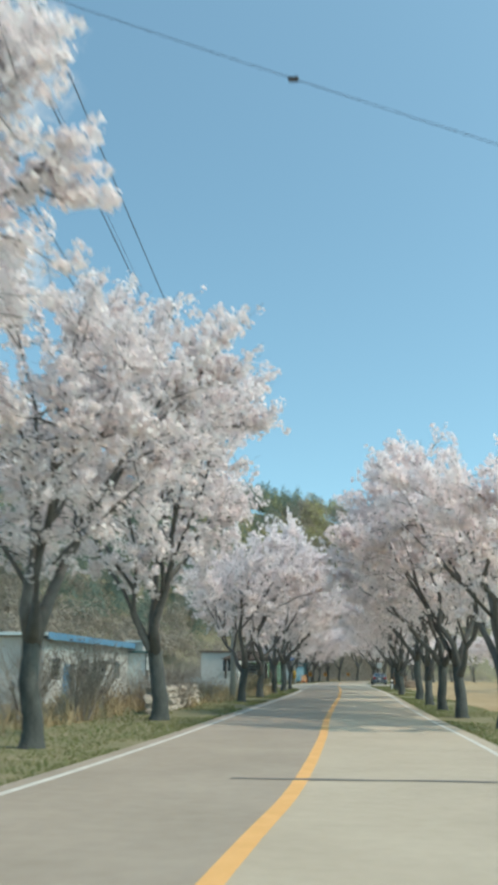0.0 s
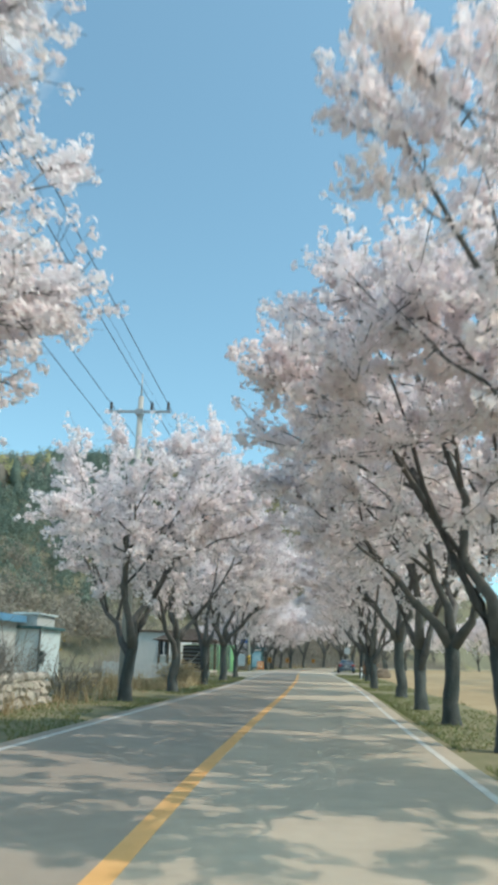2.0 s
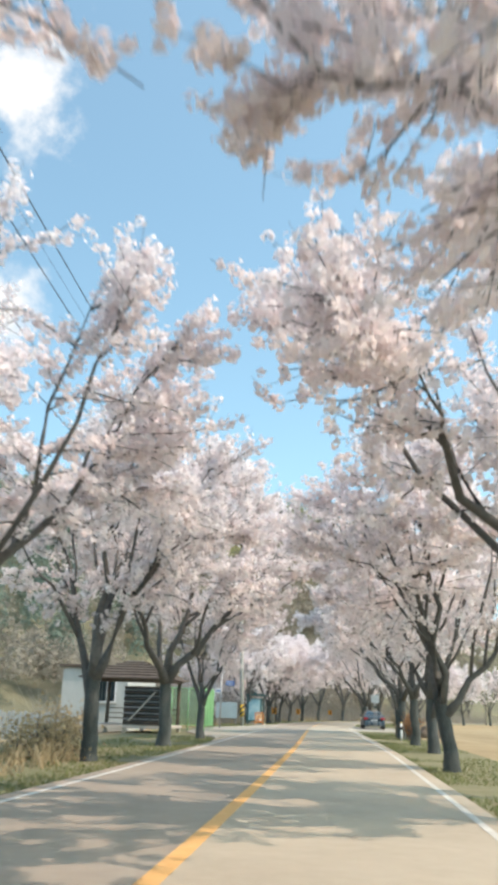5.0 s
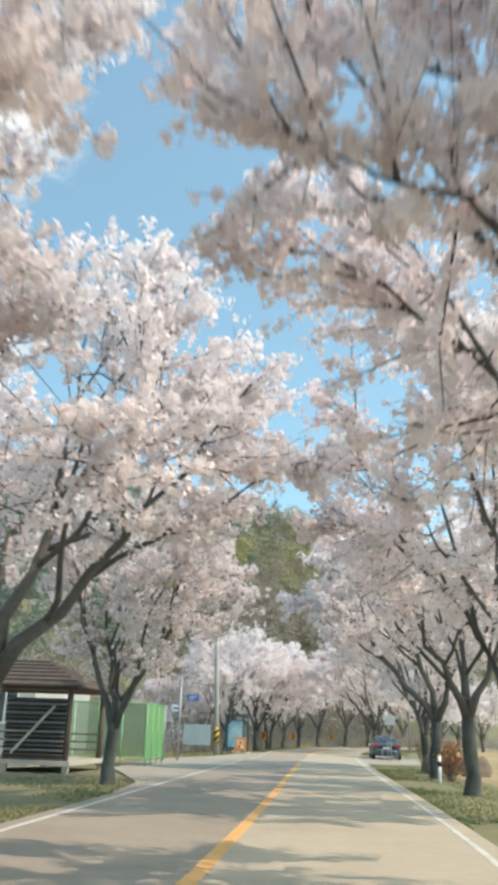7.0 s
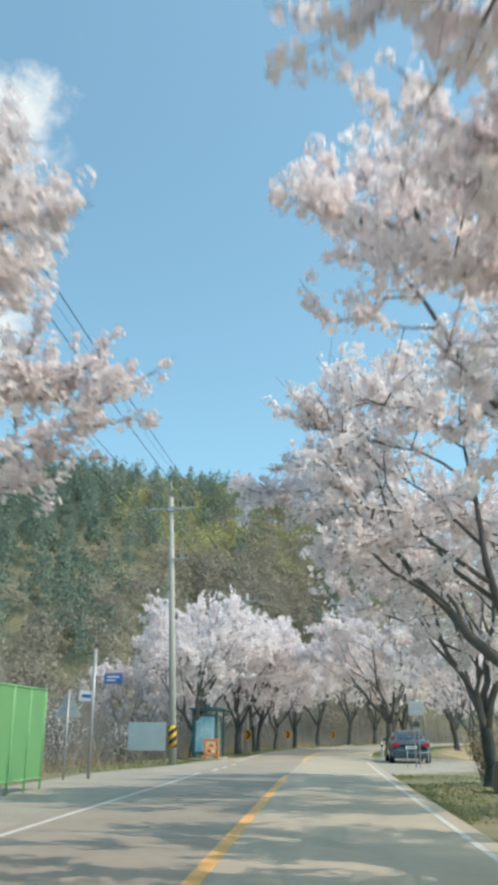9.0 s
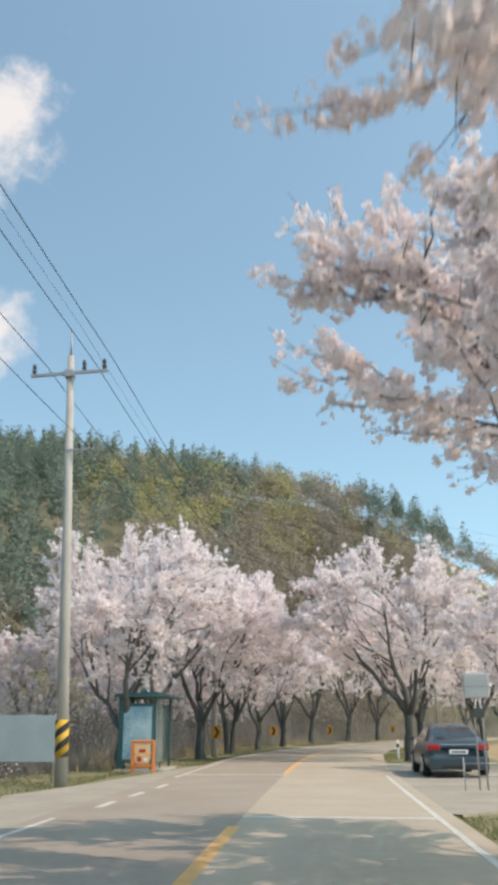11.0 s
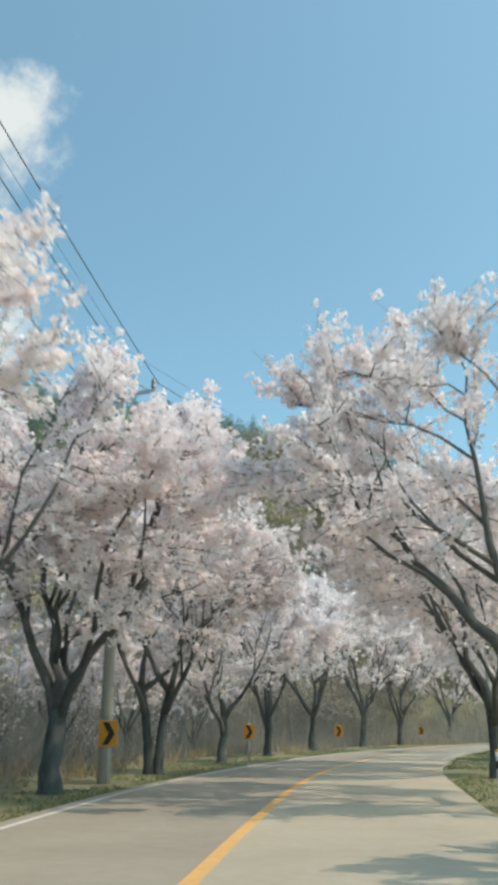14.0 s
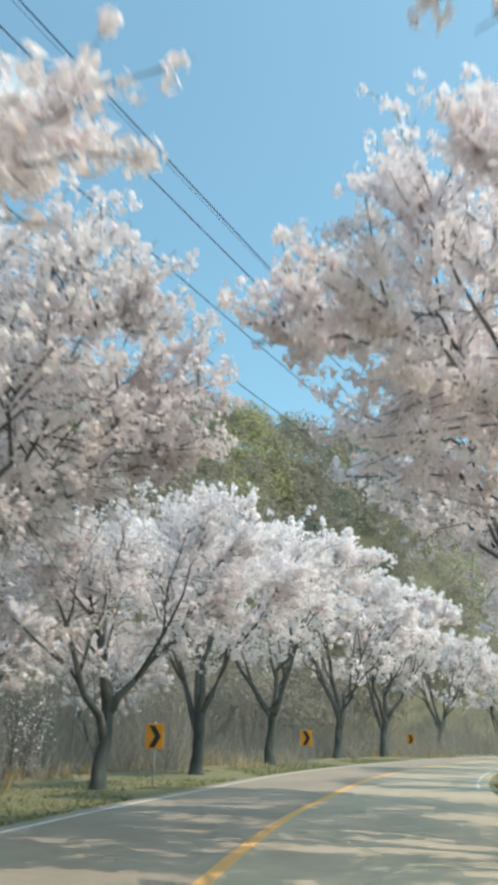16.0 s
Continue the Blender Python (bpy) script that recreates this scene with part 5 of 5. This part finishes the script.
def white_house():
    """Long low white house with a blue roof edge, set back from the road, and its pale blue annex."""
    z = -0.5
    root = thing("house", -18.5, 58.0, z, "low white rendered house with a blue roof edge", "house")
    wall = part("wall", boxed(-3.0, 3.0, -9.5, 8.3, 0, 3.5), M_WALL_HAZE, root, "white rendered wall")
    part("roof", boxed(-3.5, 3.35, -10.0, 8.6, 3.55, 3.72, 0.02), M_WALLBLUE, root, "thin pale sheet roof")
    part("roof_edge", boxed(3.36, 3.42, -10.0, 8.6, 3.36, 3.74, 0.01), M_ROOFBLUE, root, "blue painted fascia")
    part("soffit", boxed(3.005, 3.35, -9.9, 8.5, 3.42, 3.545), M_DARKSTEEL, root)
    for y0 in (-8.4, -3.0, 0.6, 4.3):
        fr = part("window", boxed(3.0, 3.05, y0, y0 + 1.6, 1.2, 2.5, 0.01), M_SIGNWHITE, wall)
        part("pane", boxed(3.05, 3.06, y0 + 0.08, y0 + 0.77, 1.28, 2.42), M_CARGLASS, fr)
        part("pane", boxed(3.05, 3.06, y0 + 0.83, y0 + 1.52, 1.28, 2.42), M_CARGLASS, fr)
    for k in range(34):
        part("rib", boxed(3.002, 3.03, -9.3 + 0.26 * k, -9.24 + 0.26 * k, 2.55, 3.35), M_WALLBLUE, wall)
    door = part("door", boxed(3.0, 3.06, -6.1, -5.1, 0.05, 2.15, 0.01), M_ROOFBLUE, wall, "faded blue sheet door")
    part("door_handle", boxed(3.06, 3.09, -5.25, -5.2, 1.0, 1.15), M_STEEL, door)
    # No opening here: a dark plate gives the shade inside the door.
    part("doorway_shade", boxed(3.0, 3.04, -4.95, -4.15, 0.05, 2.15), M_ROOFDARK, wall, "dark brown plate painted as the shaded door opening")
    annex = thing("shed", -15.0, 68.0, z, "pale blue sheet-metal shed beside the white house", "shed")
    part("wall", boxed(-0.75, 0.75, -1.6, 2.4, 0, 3.05), M_WALLBLUE, annex)
    part("roof", boxed(-0.9, 0.95, -1.8, 2.6, 3.06, 3.22, 0.02), M_SHELTER, annex, "dark green roof edge")
    part("upper_wall", boxed(-0.75, 0.45, -1.2, 2.0, 3.23, 3.85), M_WALL_HAZE, annex)
    part("upper_roof", boxed(-0.9, 0.6, -1.4, 2.2, 3.86, 3.95, 0.01), M_WALLBLUE, annex)
    part("drain_pipe", boxed(0.78, 0.86, -1.7, -1.62, 0, 3.05), M_DARKSTEEL, annex)
    part("meter_box", boxed(0.755, 0.95, -1.4, -1.0, 1.2, 1.9, 0.02), M_DARKSTEEL, annex)
    part("corner_trim", boxed(-0.77, -0.72, -1.63, -1.57, 0, 3.05), M_STEEL, annex)


white_house()


def grey_building():
    z = -0.5
    root = thing("building", -13.4, 96.0, z, "plain pale grey building with a dark barred window", "house")
    wall = part("wall", boxed(-1.2, 2.6, -3.8, 3.8, 0, 3.7), M_WALL_HAZE, root, "pale grey rendered wall")
    part("roof", boxed(-1.4, 2.8, -4.0, 4.0, 3.72, 3.88, 0.02), M_ROOFDARK, root)
    w = window_unit(wall, 1.0, 1.9, 1.9, 3.0, -3.8)
    for k in range(3):
        part("window_bar", boxed(1.15 + 0.22 * k, 1.18 + 0.22 * k, -3.88, -3.86, 1.9, 3.0), M_DARKSTEEL, w)
    part("plinth", boxed(-1.22, 2.62, -3.86, -3.81, 0, 0.5), M_KERB, root)


grey_building()


def boulder(x, y, r, seed):
    rng = np.random.default_rng(seed)
    bm = bmesh.new()
    bmesh.ops.create_icosphere(bm, subdivisions=4, radius=1.0)
    for v in bm.verts:
        k = 1 + 0.22 * noise.noise(v.co * 1.3 + Vector((seed, 0, 0))) + 0.08 * noise.noise(v.co * 4)
        v.co = Vector((v.co.x * r * k, v.co.y * r * 0.8 * k, (v.co.z * 0.85 + 0.45) * r * k))
    ob = part("boulder", bm, M_BOULDER, None, smooth=True)
    ob.matrix_basis = pose(x, y, -0.12, 0, 0, 20 * seed)
    return tagged(ob, "large weathered brown boulder on the verge", "boulder", "boulders")


boulder(5.15, 97.3, 0.8, 1)
boulder(6.4, 96.2, 0.7, 2)


def stone_wall():
    """A low dry wall of pale field stones along the verge."""
    root = thing("stone_wall", -5.7, 31.5, -0.08, "low dry wall of pale rubble stones", "stone wall")
    rng = np.random.default_rng(6)
    shapes = []
    for k in range(6):
        bm = bmesh.new()
        bmesh.ops.create_icosphere(bm, subdivisions=1, radius=0.5)
        for v in bm.verts:
            v.co *= 1 + 0.25 * float(rng.normal())
            v.co = Vector((max(-0.42, min(0.42, v.co.x)), max(-0.42, min(0.42, v.co.y)), max(-0.40, min(0.40, v.co.z))))
        me = bpy.data.meshes.new("stone")
        bm.to_mesh(me)
        bm.free()
        me.materials.append(M_STONE)
        shapes.append(me)
    for row in range(4):
        y = 0.15 * (row % 2)
        while y < 11.5:
            s = float(rng.uniform(0.28, 0.46))
            ob = new("stone", shapes[int(rng.integers(6))])
            ob.parent = root
            ob.matrix_basis = pose(0.03 * float(rng.normal()) - 0.03 * row - 0.05 * y, y, 0.10 + 0.21 * row, *(float(a) for a in rng.uniform(-25, 25, 3))) @ Matrix.Diagonal((0.42, s * 1.15, 0.32, 1))
            y += s * 0.92


stone_wall()


def low_fence():
    """A low pale board fence before the grey building."""
    root = thing("board_fence", -9.4, 80.0, -0.35, "low weathered pale board fence at the field's edge", "fence")
    for k in range(5):
        part("post", boxed(-1.15 * k - 0.05, -1.15 * k + 0.05, -0.05, 0.05, -0.3, 1.15, 0.01), M_PALEWOOD, root)
    for z0 in (0.35, 0.95):
        part("rail", boxed(-4.65, 0.05, -0.075, -0.05, z0, z0 + 0.09), M_PALEWOOD, root)
    first = part("board", boxed(-0.07, 0.07, -0.10, -0.077, 0.10, 1.2, 0.008), M_WALL_HAZE, root)
    for k in range(25):
        ob = new("board", first.data)
        ob.parent = root
        ob.matrix_basis = pose(-0.18 * k - 0.1, 0, -0.04 * (k % 3), 0, 0.6 * (k % 4) - 0.9, 0)
    first.matrix_basis = pose(0.08, 0, 0)


low_fence()
